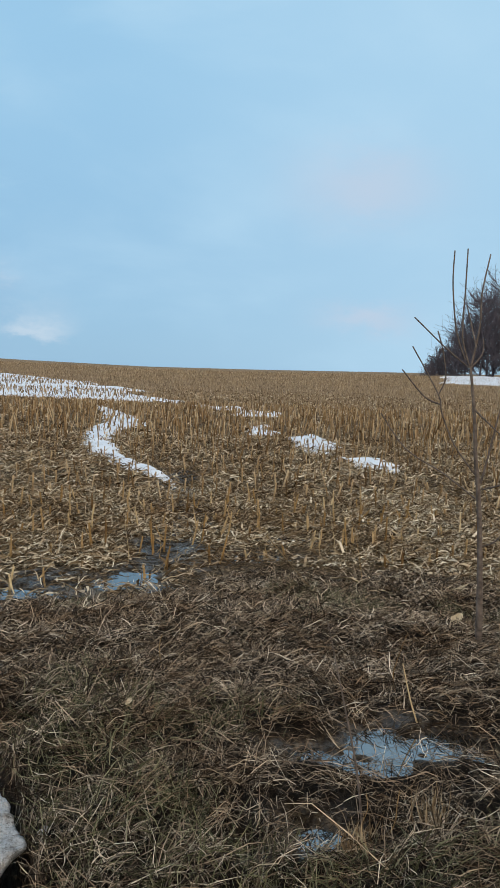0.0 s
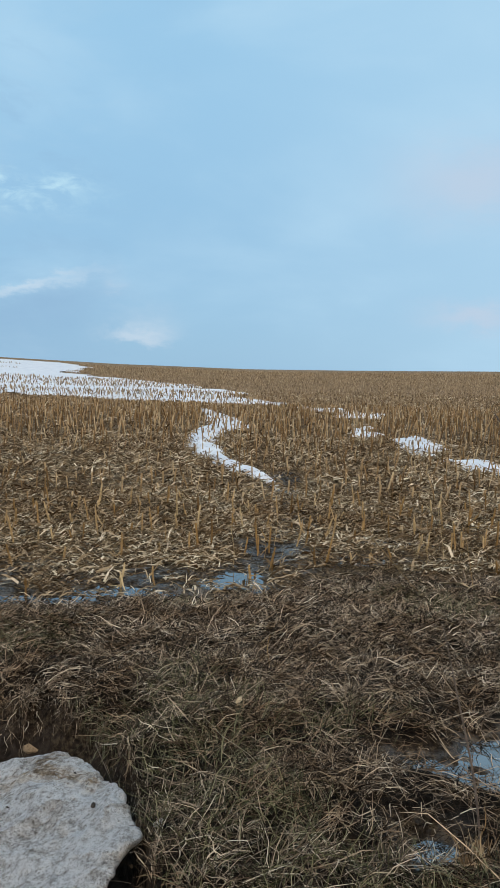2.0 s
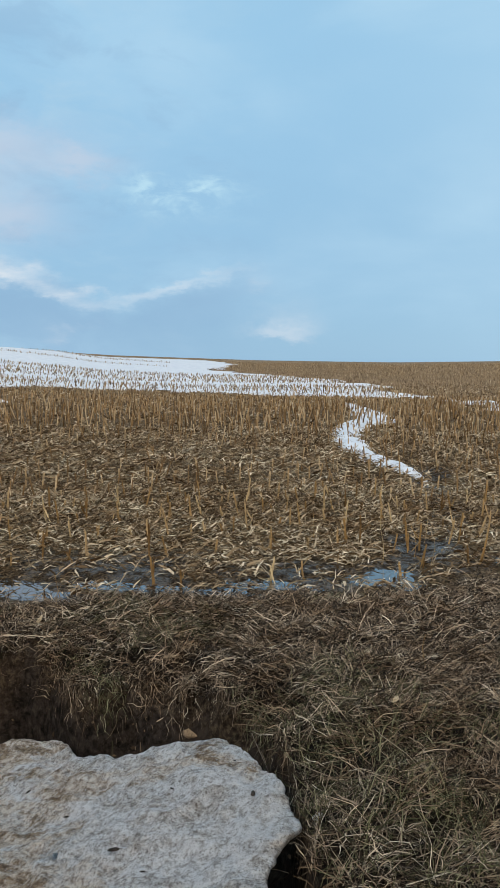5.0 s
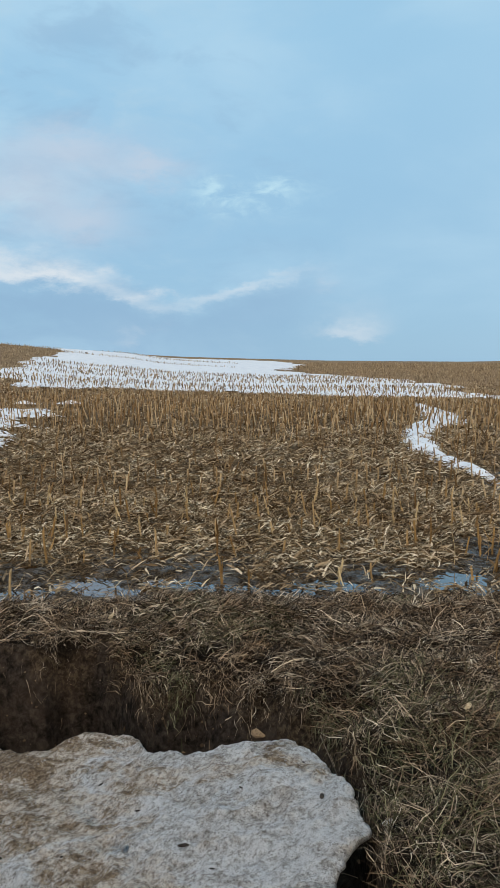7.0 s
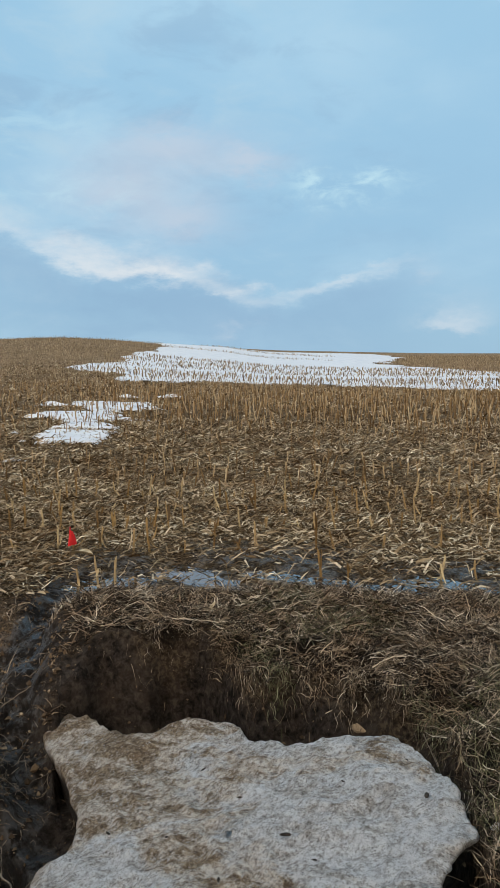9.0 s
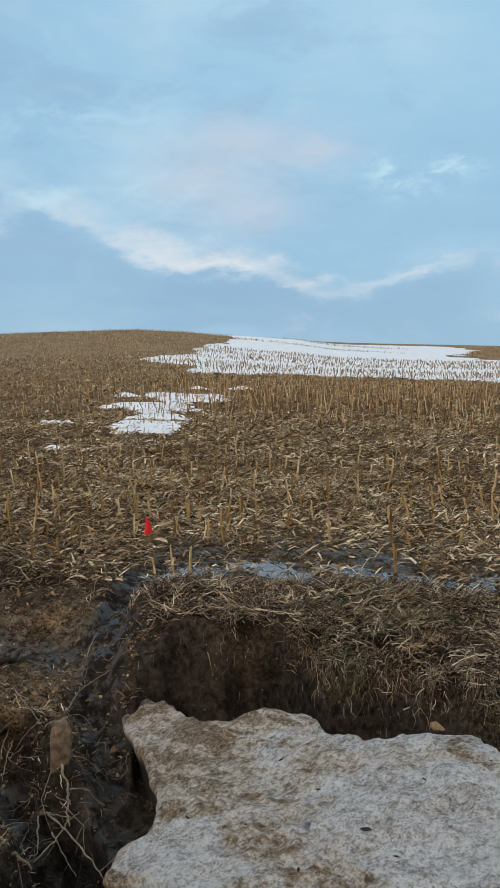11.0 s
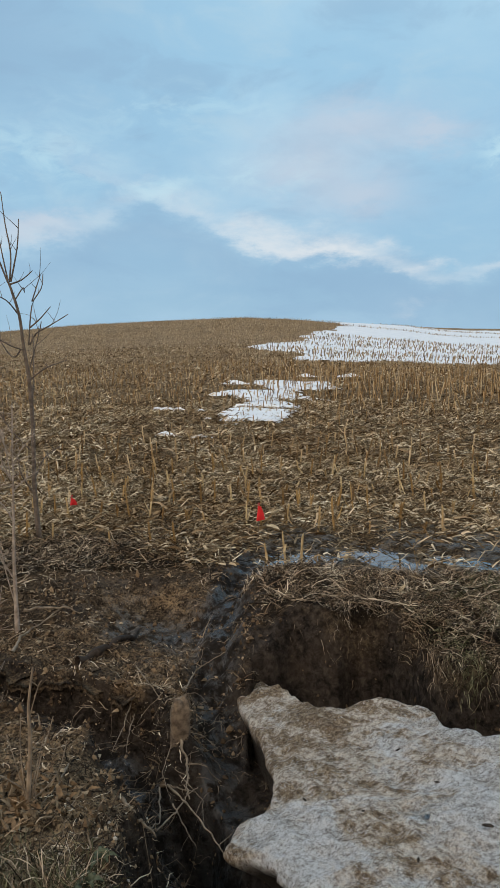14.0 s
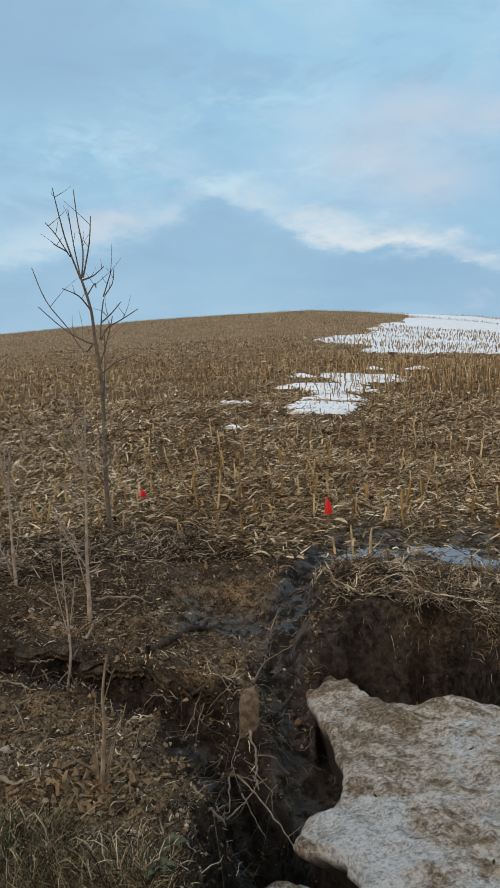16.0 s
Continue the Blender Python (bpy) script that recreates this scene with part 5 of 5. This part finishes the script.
# ---- woods on the far ridge ----
def woodland_tree(az, r, height, seed):
    g = np.random.RandomState(seed)
    bx, by = plan(az, r)
    root = tagged(new("woodland_tree"), "bare dark deciduous tree at the edge of distant woods", "tree", "distant woods")
    root.matrix_basis = pose(bx, by, float(land(bx, by)) - 0.3, 0, 0, g.uniform(0, 360))
    trunk = [(0, 0, 0, 0.014 * height), (g.normal(0, 0.2), g.normal(0, 0.2), height * 0.4, 0.010 * height), (g.normal(0, 0.4), g.normal(0, 0.4), height * 0.9, 0.003 * height)]
    part("trunk", limb_mesh("trunk", [trunk], DARKBARK, 6), root)
    cs = []
    for k in range(30):
        t = g.uniform(0.03, 0.92)
        z = height * t
        a = g.uniform(0, 6.28)
        ln = height * g.uniform(0.24, 0.36) * (1.15 - 0.75 * t)
        d = np.array([math.cos(a), math.sin(a), g.uniform(0.3, 1.0)])
        p0 = np.array([0, 0, z])
        p1, p2 = p0 + d * ln * 0.5, p0 + d * ln + [0, 0, 0.1 * ln]
        cs.append([(*p0, 0.006 * height), (*p1, 0.004 * height), (*p2, 0.05)])
        for _ in range(12):
            q = p0 + (p2 - p0) * g.uniform(0.25, 1.0)
            e = d * 0.5 + g.normal(0, 0.6, 3) + [0, 0, 0.4]
            l2 = ln * g.uniform(0.25, 0.6)
            cs.append([(*q, 0.04), (*(q + e * l2 * 0.5), 0.03), (*(q + e * l2), 0.02)])
            for _ in range(2):
                q2 = q + e * l2 * g.uniform(0.3, 1)
                cs.append([(*q2, 0.025), (*(q2 + (e + g.normal(0, 0.8, 3)) * l2 * 0.25), 0.02), (*(q2 + (e + g.normal(0, 0.8, 3)) * l2 * 0.5), 0.015)])
    part("crown", limb_mesh("crown", cs, DARKBARK, 3, 1), root)


for k in range(17):
    a = -13.3 - 0.5 * k
    woodland_tree(a, 128 - 4 * ((k * 5) % 3), 3.6 + 11.0 * float(smooth(-a, 13.5, 18.0)) + 1.2 * ((k * 7) % 4) / 3, 70 + k)


# ---- sticks, stones and leaves ----
def stick(label, points, thick, mat, lift=0.012, category="stick"):
    """A fallen branch that follows the ground."""
    c = []
    n = len(points)
    for i, (x, y) in enumerate(points):
        c.append((x, y, float(land(x, y)) + lift + 0.6 * thick, thick * (1 - 0.6 * i / (n - 1))))
    fine = np.array(c)
    t = np.linspace(0, n - 1, 4 * n)
    c = np.stack([np.interp(t, np.arange(n), fine[:, k]) for k in range(4)], -1)
    g = np.random.RandomState(int(1000 * abs(points[0][0])))
    c[:, :3] += g.normal(0, 0.3, (len(c), 3)) * thick
    c[:, 3] *= g.uniform(0.7, 1.25, len(c))
    return tagged(new("stick", limb_mesh("stick", [c], mat, 6)), label, category, "fallen branches in the ditch")


for label, points, thick, mat, lift in (
    ("pale bare branch lying on mud", [(-4.31, 2.07), (-4.25, 2.20), (-4.15, 2.32)], 0.011, PALESTEM, 0.03),
    ("crooked bare twig lying on mud", [(-3.89, 1.77), (-4.09, 1.93), (-4.18, 2.11)], 0.010, PALESTEM, 0.03),
    ("pale splintered stick near the verge", [(-2.56, 0.75), (-2.47, 0.78), (-2.38, 0.80)], 0.010, PALESTEM, 0.006),
    ("black waterlogged log half sunk in mud", [(-3.58, 2.00), (-3.62, 2.25), (-3.80, 2.58)], 0.030, WETWOOD, 0.0),
    ("small forked twig on mud", [(-4.18, 2.11), (-4.20, 2.29), (-4.10, 2.34)], 0.006, PALESTEM, 0.03),
    ("short pale stick near the verge", [(-1.87, 0.90), (-1.82, 0.93), (-1.76, 0.95)], 0.007, PALESTEM, 0.004),
    ("thin dead twig among roots on mud", [(-4.53, 1.79), (-4.42, 1.85), (-4.30, 1.90)], 0.006, PALESTEM, 0.02),
    ("fallen corn stalk reaching over the grass", [(0.18, 6.73), (0.32, 5.9), (0.44, 5.06)], 0.007, STALK_NEAR, 0.09),
    ("pale dead stalk beside the puddle", [(0.02, 2.30), (0.12, 2.22), (0.28, 2.24)], 0.003, PALESTEM, 0.035),
    ("dead stalk leaning over the ditch", [(-0.95, 2.62), (-0.72, 2.25), (-0.42, 2.02)], 0.002, PALESTEM, 0.06),
):
    stick(label, points, thick, mat, lift)


def bare_root(label, points, thick):
    """A root or branch held clear of the ground between its ends."""
    n = len(points)
    t = np.linspace(0, n - 1, 5 * n)
    c = np.array([(*p, thick * (1 - 0.55 * i / (n - 1))) for i, p in enumerate(points)])
    c = np.stack([np.interp(t, np.arange(n), c[:, k]) for k in range(4)], -1)
    g = np.random.RandomState(len(label))
    c[:, :3] += g.normal(0, 0.45, (len(c), 3)) * thick
    c[:, 3] *= g.uniform(0.7, 1.25, len(c))
    curves = [c]
    # one or two side roots
    for _ in range(2):
        q = c[g.randint(len(c) // 4, len(c) - 2)]
        d = g.normal(0, 1, 3) * [1, 1, 0.4]
        d *= g.uniform(0.05, 0.12) / np.linalg.norm(d)
        curves.append([(*q[:3], q[3] * 0.6), (*(q[:3] + 0.5 * d + g.normal(0, 0.006, 3)), q[3] * 0.4), (*(q[:3] + d), 0.0008)])
    return tagged(new("stick", limb_mesh("stick", curves, PALESTEM, 6)), label, "stick", "fallen branches in the ditch")


for label, points, thick in (
    ("forked bare root arching over the gully head", [(-2.81, 2.09, -0.03), (-3.11, 2.43, -0.12), (-3.12, 2.53, -0.11), (-3.03, 2.58, -0.04)], 0.006),
    ("short root spur at the gully head", [(-3.13, 2.49, -0.11), (-3.21, 2.53, -0.08)], 0.004),
    ("gnarled root running down from a stone", [(-2.62, 1.91, -0.13), (-2.53, 1.87, -0.19), (-2.43, 1.79, -0.19), (-2.32, 1.70, -0.19)], 0.008),
    ("stout broken branch at the gully edge", [(-2.22, 1.31, 0.04), (-2.12, 1.31, 0.01), (-2.11, 1.38, -0.09)], 0.009),
    ("long bare root hanging across the washed-out hole", [(-2.46, 1.71, -0.19), (-2.27, 1.67, -0.19), (-2.10, 1.62, -0.19), (-1.97, 1.57, -0.19)], 0.006),
    ("crooked root crossing the washed-out hole", [(-2.26, 1.49, -0.19), (-2.30, 1.62, -0.19), (-2.35, 1.72, -0.19), (-2.36, 1.79, -0.19)], 0.005),
    ("thin forked root over the crack", [(-3.03, 1.95, -0.09), (-2.94, 1.83, -0.15), (-2.78, 1.65, -0.15)], 0.004),
    ("thin hooked root over the crack", [(-3.00, 1.94, -0.15), (-2.86, 1.80, -0.15), (-2.74, 1.70, -0.15)], 0.004),
    ("thin twig lying on brown soil", [(-3.30, 2.17, -0.07), (-2.95, 2.01, -0.02), (-2.79, 1.96, -0.04)], 0.004),
    ("thin root spanning the washed-out hole", [(-2.46, 1.71, -0.19), (-2.39, 1.73, -0.19), (-2.34, 1.76, -0.19)], 0.004),
    ("drooping root inside the washed-out hole", [(-2.37, 1.66, -0.21), (-2.23, 1.60, -0.21), (-2.10, 1.55, -0.21)], 0.004),
    ("bent root against the hole's rim", [(-2.47, 1.67, -0.19), (-2.29, 1.53, -0.19), (-2.13, 1.35, -0.06)], 0.005),
    ("fine root tangled in the washed-out hole", [(-2.48, 1.79, -0.19), (-2.28, 1.74, -0.19), (-2.16, 1.64, -0.19)], 0.003),
    ("fine bare root below the stone", [(-2.66, 1.89, -0.16), (-2.55, 1.75, -0.19), (-2.37, 1.65, -0.19)], 0.003),
    ("pale branch lying at the crack", [(-3.75, 1.22, -0.06), (-3.66, 1.28, -0.07), (-3.51, 1.30, -0.05)], 0.009),
    ("branched pale twig bridging the crack", [(-3.45, 1.18, -0.07), (-3.48, 1.26, -0.07), (-3.48, 1.35, -0.07), (-3.64, 1.54, -0.07)], 0.007),
    ("short pale stick at the crack", [(-3.93, 1.45, -0.09), (-3.89, 1.50, -0.09), (-3.88, 1.57, -0.09)], 0.007),
    ("small twig dipping into the crack", [(-3.84, 1.48, -0.11), (-3.73, 1.46, -0.11), (-3.50, 1.37, -0.05)], 0.004),
    ("thin twig lying on clods", [(-3.43, 1.16, -0.04), (-3.26, 1.12, -0.04), (-3.10, 1.07, -0.02)], 0.004),
    ("thin twig on the soil slope", [(-2.46, 1.25, 0.10), (-2.31, 1.12, 0.14), (-2.21, 1.00, 0.17)], 0.004),
    ("curved twig on the crack's rim", [(-3.11, 1.70, -0.07), (-3.07, 1.74, -0.07), (-2.99, 1.74, -0.07)], 0.004),
):
    bare_root(label, points, 0.8 * thick)


def make_rootlets():
    """Fine roots torn bare along the gully and the crack."""
    rng = np.random.RandomState(91)
    vs, fs, o = [], [], 0
    for line, s0, s1, n, spread in ((GULLY, 0.5, 0.88, 150, 0.22), (CRACK, 0.1, 0.98, 130, 0.14), (GULLY, 0.2, 0.5, 60, 0.3)):
        pts = np.array(line)
        t = rng.uniform(s0, s1, n) * (len(pts) - 1)
        k = np.clip(t.astype(int), 0, len(pts) - 2)
        u = (t - k)[:, None]
        at = pts[k] * (1 - u) + pts[k + 1] * u + rng.normal(0, spread, (n, 2)) * 0.8 + [-0.5 * spread, 0.0]
        z = land(at[:, 0], at[:, 1]) + 0.004
        w = rng.normal(0, 1, (n, 3)) * [1, 1, 0.5] + [0.2, -0.2, 0.3]
        w /= np.linalg.norm(w, axis=1, keepdims=True)
        ln = rng.gamma(2.5, 0.03, n)[:, None, None]
        q = np.linspace(0, 1, 5)[None, :, None]
        path = np.column_stack([at, z])[:, None] + w[:, None] * ln * q + np.array([0, 0, -0.5]) * ln * q * q + np.cumsum(rng.normal(0, 0.06, (n, 5, 3)), 1) * ln
        path[:, :, 2] = np.maximum(path[:, :, 2], land(path[:, :, 0], path[:, :, 1]) + 0.003)
        v, f = tubes(path, rng.uniform(0.0009, 0.0026, (n, 1)) * np.linspace(1, 0.4, 5)[None], 4)
        vs.append(v)
        fs += [[i + o for i in face] for face in f]
        o += len(v)
    tagged(new("rootlets", mesh("rootlets", np.concatenate(vs), fs, PALESTEM)), "tangle of fine pale roots in eroded soil", "roots", kind="stuff")


make_rootlets()


def soil_ledge():
    """The undercut crust of turf and soil along the far side of the crack."""
    pts = np.array(CRACK)
    n, m = 150, 9
    t = np.linspace(0.054, 0.36, n) * (len(pts) - 1)
    k = np.clip(t.astype(int), 0, len(pts) - 2)
    u = (t - k)[:, None]
    mid = pts[k] * (1 - u) + pts[k + 1] * u
    mx, my = mid[:, 0], mid[:, 1]
    mid = mid - 0.10 * np.stack([fractal(mx + 3, my, 0.3, 3), fractal(my, mx + 9, 0.3, 3)], -1)
    way = np.gradient(mid, axis=0)
    way /= np.linalg.norm(way, axis=1, keepdims=True)
    out = np.stack([-way[:, 1], way[:, 0]], -1)
    back = 0.33 + 0.03 * fractal(mid[:, 0], mid[:, 1] + 5, 0.3, 2)
    front = 0.10 + 0.10 * fractal(mid[:, 0] * 1.0, mid[:, 1], 0.16, 5)
    root = mid + out * back[:, None]
    zb = land(root[:, 0], root[:, 1])
    w = np.linspace(0, 1, m)
    far = back[:, None] * (1 - w) + front[:, None] * w
    p = mid[:, None] + out[:, None] * far[..., None]
    x, y = p[..., 0], p[..., 1]
    z = zb[:, None] + 0.03 * w - 0.03 * w ** 2 + 0.02 * fractal(x, y, 0.12, 3) * (0.3 + w) + 0.014 * fractal(x, y, 0.05, 3) + 0.006 - 0.02 * (w < 0.1)
    thick = (0.015 + 0.03 * np.sin(np.pi * np.clip(w, 0, 0.95)) ** 0.5) * (1 + 0.4 * fractal(x + 3, y, 0.1, 3))
    top = np.stack([x, y, z], -1).reshape(-1, 3)
    low = np.stack([x, y, z - thick], -1).reshape(-1, 3)
    f = grid_faces(n, m)
    a = np.arange(n - 1) * m + m - 1
    rim = np.stack([a, a + m, a + m + n * m, a + n * m], -1)
    me = mesh("soil_ledge", np.concatenate([top, low]), np.concatenate([f, f[:, ::-1] + n * m, rim]), EARTH)
    for name, value in (("soil", 1.0), ("mud", 0.6)):
        me.attributes.new(name, "FLOAT", "POINT").data.foreach_set("value", np.full(2 * n * m, value, np.float32))
    return tagged(new("soil_ledge", me), "undercut ledge of crumbling brown soil above the crack", "soil", kind="structure")


soil_ledge()


def lump(name, x, y, size, mat, seed, sink=0.3, rough=0.22, rings=14, sides=20, boxy=1.0):
    """An irregular rounded lump, closed, sunk a little into what it lies on."""
    a = np.linspace(0, np.pi, rings)
    b = np.arange(sides) * 2 * np.pi / sides
    v = np.stack([np.sin(a)[:, None] * np.cos(b), np.sin(a)[:, None] * np.sin(b), np.cos(a)[:, None] + 0 * b], -1)
    v = np.sign(v) * np.abs(v) ** boxy
    bump = 1 + rough * fractal(v[..., 0] * 2 + seed * 3.1, v[..., 1] * 2 + v[..., 2] * 1.7, 1.2, 3)
    v = v * bump[..., None] * np.array(size)
    me = mesh(name, v.reshape(-1, 3), grid_faces(rings, sides, True), mat, rings > 8)
    ob = new(name, me)
    ob.matrix_basis = pose(x, y, float(land(x, y)) + size[2] * (1 - 2 * sink), 0, 0, 37 * seed)
    return ob


stone = tagged(lump("stone", -2.64, 1.93, (0.028, 0.044, 0.125), STONE, 4, 0.46, 0.30, 13, 16, 0.5), "tall weathered stone standing at the gully edge", "stone")
stone.location.z = -0.075
chunk = tagged(lump("ice_chunk", -1.64, 1.30, (0.19, 0.14, 0.13), ICE, 5, 0.1, 0.35, 24, 34), "brown-stained chunk of ice beside the large slab", "ice chunk")
chunk.location.z = -0.19
bit = tagged(lump("ice_chunk", -0.515, 1.90, (0.014, 0.011, 0.010), ICE, 6, 0.0, 0.5), "small white lump of ice against the grass", "ice chunk")
bit.location.z = slab_plane(-0.515, 1.90) - 0.01
for k, (x, y, w) in enumerate(((-4.26, 1.75, 0.018), (-4.47, 1.71, 0.020), (-4.19, 1.83, 0.017), (-2.16, 0.89, 0.013), (-2.50, 0.86, 0.010), (-2.92, 0.91, 0.024), (-2.23, 1.11, 0.008), (-2.93, 1.50, 0.010), (-2.04, 1.14, 0.007), (-1.92, 1.08, 0.008), (-1.96, 0.92, 0.009), (-1.97, 1.22, 0.007), (-2.5, 1.15, 0.009), (-1.89, 1.10, 0.007))):
    tagged(lump("pebble", x, y, (w, w * 0.8, w * 0.7), PEBBLE, k + 1, 0.25, 0.2, 9, 12), "small pale pebble on brown soil", "pebble", "pebbles on the soil")


def husk(x, y, length, width, turn, seed, label="pale dry corn husk lying on the ground", rise=0.03, mat=HUSK):
    """A curled dry leaf with thickness."""
    g = np.random.RandomState(seed)
    n, m = 9, 5
    u, w = np.meshgrid(np.linspace(0, 1, n), np.linspace(-1, 1, m), indexing="ij")
    half = width * np.sin(np.pi * np.clip(u * 0.92 + 0.06, 0, 1)) ** 0.7
    v = np.stack([u * length, w * half, 0.35 * half * w * w + 0.12 * length * np.sin(u * 3 + seed) + 0.02 * length * g.normal(0, 1, u.shape)], -1).reshape(-1, 3)
    f = grid_faces(n, m)
    v = np.concatenate([v, v - [0, 0, 0.002]])
    f = np.concatenate([f, f[:, ::-1] + n * m])
    ob = new("corn_husk", mesh("corn_husk", v, f, mat))
    ob.matrix_basis = pose(x, y, float(land(x, y)) + rise, g.uniform(-20, 20), g.uniform(-25, 5), turn)
    return tagged(ob, label, "corn husk", "dry corn husks")


for k, (x, y, ln, wd, turn) in enumerate(((-0.39, 2.46, 0.045, 0.008, 75), (0.82, 5.35, 0.22, 0.03, 150), (0.95, 5.2, 0.16, 0.02, 20), (1.49, 5.32, 0.14, 0.02, 10), (1.20, 4.25, 0.12, 0.03, 40), (-2.35, 3.23, 0.09, 0.01, 100), (-4.36, 4.19, 0.22, 0.05, 10), (-4.70, 4.73, 0.12, 0.03, 60))):
    husk(x, y, ln, wd, turn, k)


def leaf_litter(x0, y0, n, spread):
    """Curled brown leaves heaped at the foot of the weeds."""
    g = np.random.RandomState(77)
    x, y = x0 + g.normal(0, spread, n), y0 + g.normal(0, spread, n)
    st = np.stack([x, y, land(x, y) + g.uniform(0.0, 0.02, n)], -1)
    a = g.uniform(0, 6.28, n)
    v, f = ribbons(st, np.stack([np.cos(a), np.sin(a), g.normal(0.1, 0.4, n)], -1), np.tile([0, 0, 1.0], (n, 1)), g.uniform(0.02, 0.05, n), g.uniform(0.008, 0.02, n), g.normal(0.1, 0.3, n), 3, g.normal(0, 0.8, n), 0.1)
    tagged(new("leaf_litter", mesh("leaf_litter", v, f, DEADLEAF)), "heap of curled brown dead leaves on soil", "dead leaves", kind="stuff")


leaf_litter(-2.30, 0.97, 260, 0.09)


def dry_stem(x, y, height, lean, seed, thick=0.0028):
    g = np.random.RandomState(seed)
    a = g.uniform(0, 6.28)
    z = float(land(x, y)) - 0.02
    c = [(x + lean * height * t * t * math.cos(a) + 0.01 * math.sin(6 * t + seed), y + lean * height * t * t * math.sin(a), z + height * t, thick * (1 - 0.6 * t)) for t in (0, 0.35, 0.7, 1)]
    return tagged(new("dry_weed", limb_mesh("dry_weed", [c], STALK_NEAR, 5)), "single thin dry weed stem at the field edge", "dry weed", "dry weeds at the field edge")


STEM_PLACES = ((-0.97, 6.02, 0.46), (0.76, 6.32, 0.5), (0.87, 5.46, 0.62), (1.14, 6.41, 0.38), (-1.27, 5.68, 0.3), (-1.63, 6.31, 0.35), (-0.76, 6.40, 0.3), (0.60, 6.9, 0.4), (1.47, 6.99, 0.35), (1.61, 6.76, 0.4), (0.17, 6.42, 0.3), (-0.72, 6.95, 0.35), (0.58, 6.00, 0.35), (1.20, 6.07, 0.3), (-2.9, 4.3, 0.24), (-0.3, 6.0, 0.32), (-0.55, 5.75, 0.28), (1.75, 6.2, 0.35), (-1.9, 5.9, 0.3), (-2.66, 3.87, 0.2), (-0.35, 3.15, 0.2), (0.62, 2.95, 0.26), (0.35, 1.98, 0.14), (0.28, 1.9, 0.12), (0.42, 1.95, 0.15))
for k, (x, y, hh) in enumerate(STEM_PLACES):
    dry_stem(x, y, hh, 0.05 + 0.25 * ((k * 7) % 5) / 5, k)
# the tall leaning weed beside the puddle
tagged(new("dry_weed", limb_mesh("dry_weed", [[(0.355, 1.97, 0.31, 0.0042), (0.325, 1.97, 0.54, 0.0034), (0.275, 1.98, 0.76, 0.0026), (0.23, 2.0, 0.95, 0.0015)]], MIDBARK, 6)), "tall leaning dry weed beside the grass puddle", "dry weed", "dry weeds at the field edge")
tagged(new("dry_weed", limb_mesh("dry_weed", [[(0.66, 2.66, 0.34, 0.0035), (0.63, 2.70, 0.44, 0.003), (0.605, 2.74, 0.56, 0.002)]], STALK_NEAR, 6)), "short leaning dry stem above the grass puddle", "dry weed", "dry weeds at the field edge")


def stubble_tuft(x, y, seed):
    """A cut clump of coarse grass stems."""
    g = np.random.RandomState(seed)
    n = 34
    st = np.stack([x + g.normal(0, 0.018, n), y + g.normal(0, 0.018, n), np.full(n, float(land(x, y)) - 0.01)], -1)
    al = np.stack([g.normal(0, 0.25, n), g.normal(0, 0.25, n), np.ones(n)], -1)
    v, f = ribbons(st, al, np.tile([0.3, 0, 0.0], (n, 1)), g.uniform(0.05, 0.12, n), g.uniform(0.003, 0.007, n), g.normal(0, 0.12, n), 3, g.uniform(0, 3, n))
    return tagged(new("grass_clump", mesh("grass_clump", v, f, STALK)), "cut clump of coarse tan grass stems", "grass clump", "coarse grass clumps")


for k, (x, y) in enumerate(((0.36, 1.93), (0.52, 1.93), (0.56, 1.99), (0.30, 1.80), (-0.72, 4.75), (-0.9, 4.85))):
    stubble_tuft(x, y, 300 + k)


def rosette(x, y):
    """A low thistle-like weed with toothed leaves."""
    g = np.random.RandomState(9)
    root = tagged(new("weed_rosette"), "low grey-green thistle rosette on soil", "weed", "weeds by the ditch")
    root.matrix_basis = pose(x, y, float(land(x, y)) + 0.004, 0, 0, 0)
    for k in range(7):
        n = 11
        u = np.linspace(0, 1, n)
        ln = g.uniform(0.035, 0.07)
        half = 0.008 * np.sin(np.pi * (0.1 + 0.88 * u)) * (1 + 0.5 * (np.arange(n) % 2))
        rows = np.stack([np.stack([u * ln, s * half, 0.03 * np.sin(u * 2.6) + 0.004 * abs(s)], -1) for s in (-1, 0, 1)], 1).reshape(-1, 3)
        f = grid_faces(n, 3)
        me = mesh("leaf", np.concatenate([rows, rows - [0, 0, 0.0012]]), np.concatenate([f, f[:, ::-1] + len(rows)]), LEAF)
        leaf = part("leaf", me, root)
        leaf.matrix_basis = pose(0, 0, 0, 0, -10, k * 51 + g.uniform(-12, 12))


rosette(-1.84, 0.98)
rosette(-1.76, 0.88)


def shard(x, y, size, seed, label, mat):
    ob = lump("bark_flake", x, y, size, mat, seed, 0.2, 0.3, 8, 12)
    ob.matrix_basis = pose(x, y, slab_plane(x, y) + 0.02, 15, 10, 50 * seed)
    return tagged(ob, label, "bark flake", "flakes on the ice")


for k, (x, y, w) in enumerate(((-1.09, 1.79, 0.022), (-0.73, 1.98, 0.022), (-1.02, 2.04, 0.012), (-1.35, 1.95, 0.012), (-1.6, 2.1, 0.014), (-1.2, 1.6, 0.012), (-1.75, 1.75, 0.014), (-0.95, 1.7, 0.010), (-1.5, 1.75, 0.010), (-0.85, 2.15, 0.010))):
    shard(x, y, (0.8 * w, w * 0.3, w * 0.2), k + 1, "dark flake of bark frozen into the ice", WETWOOD)
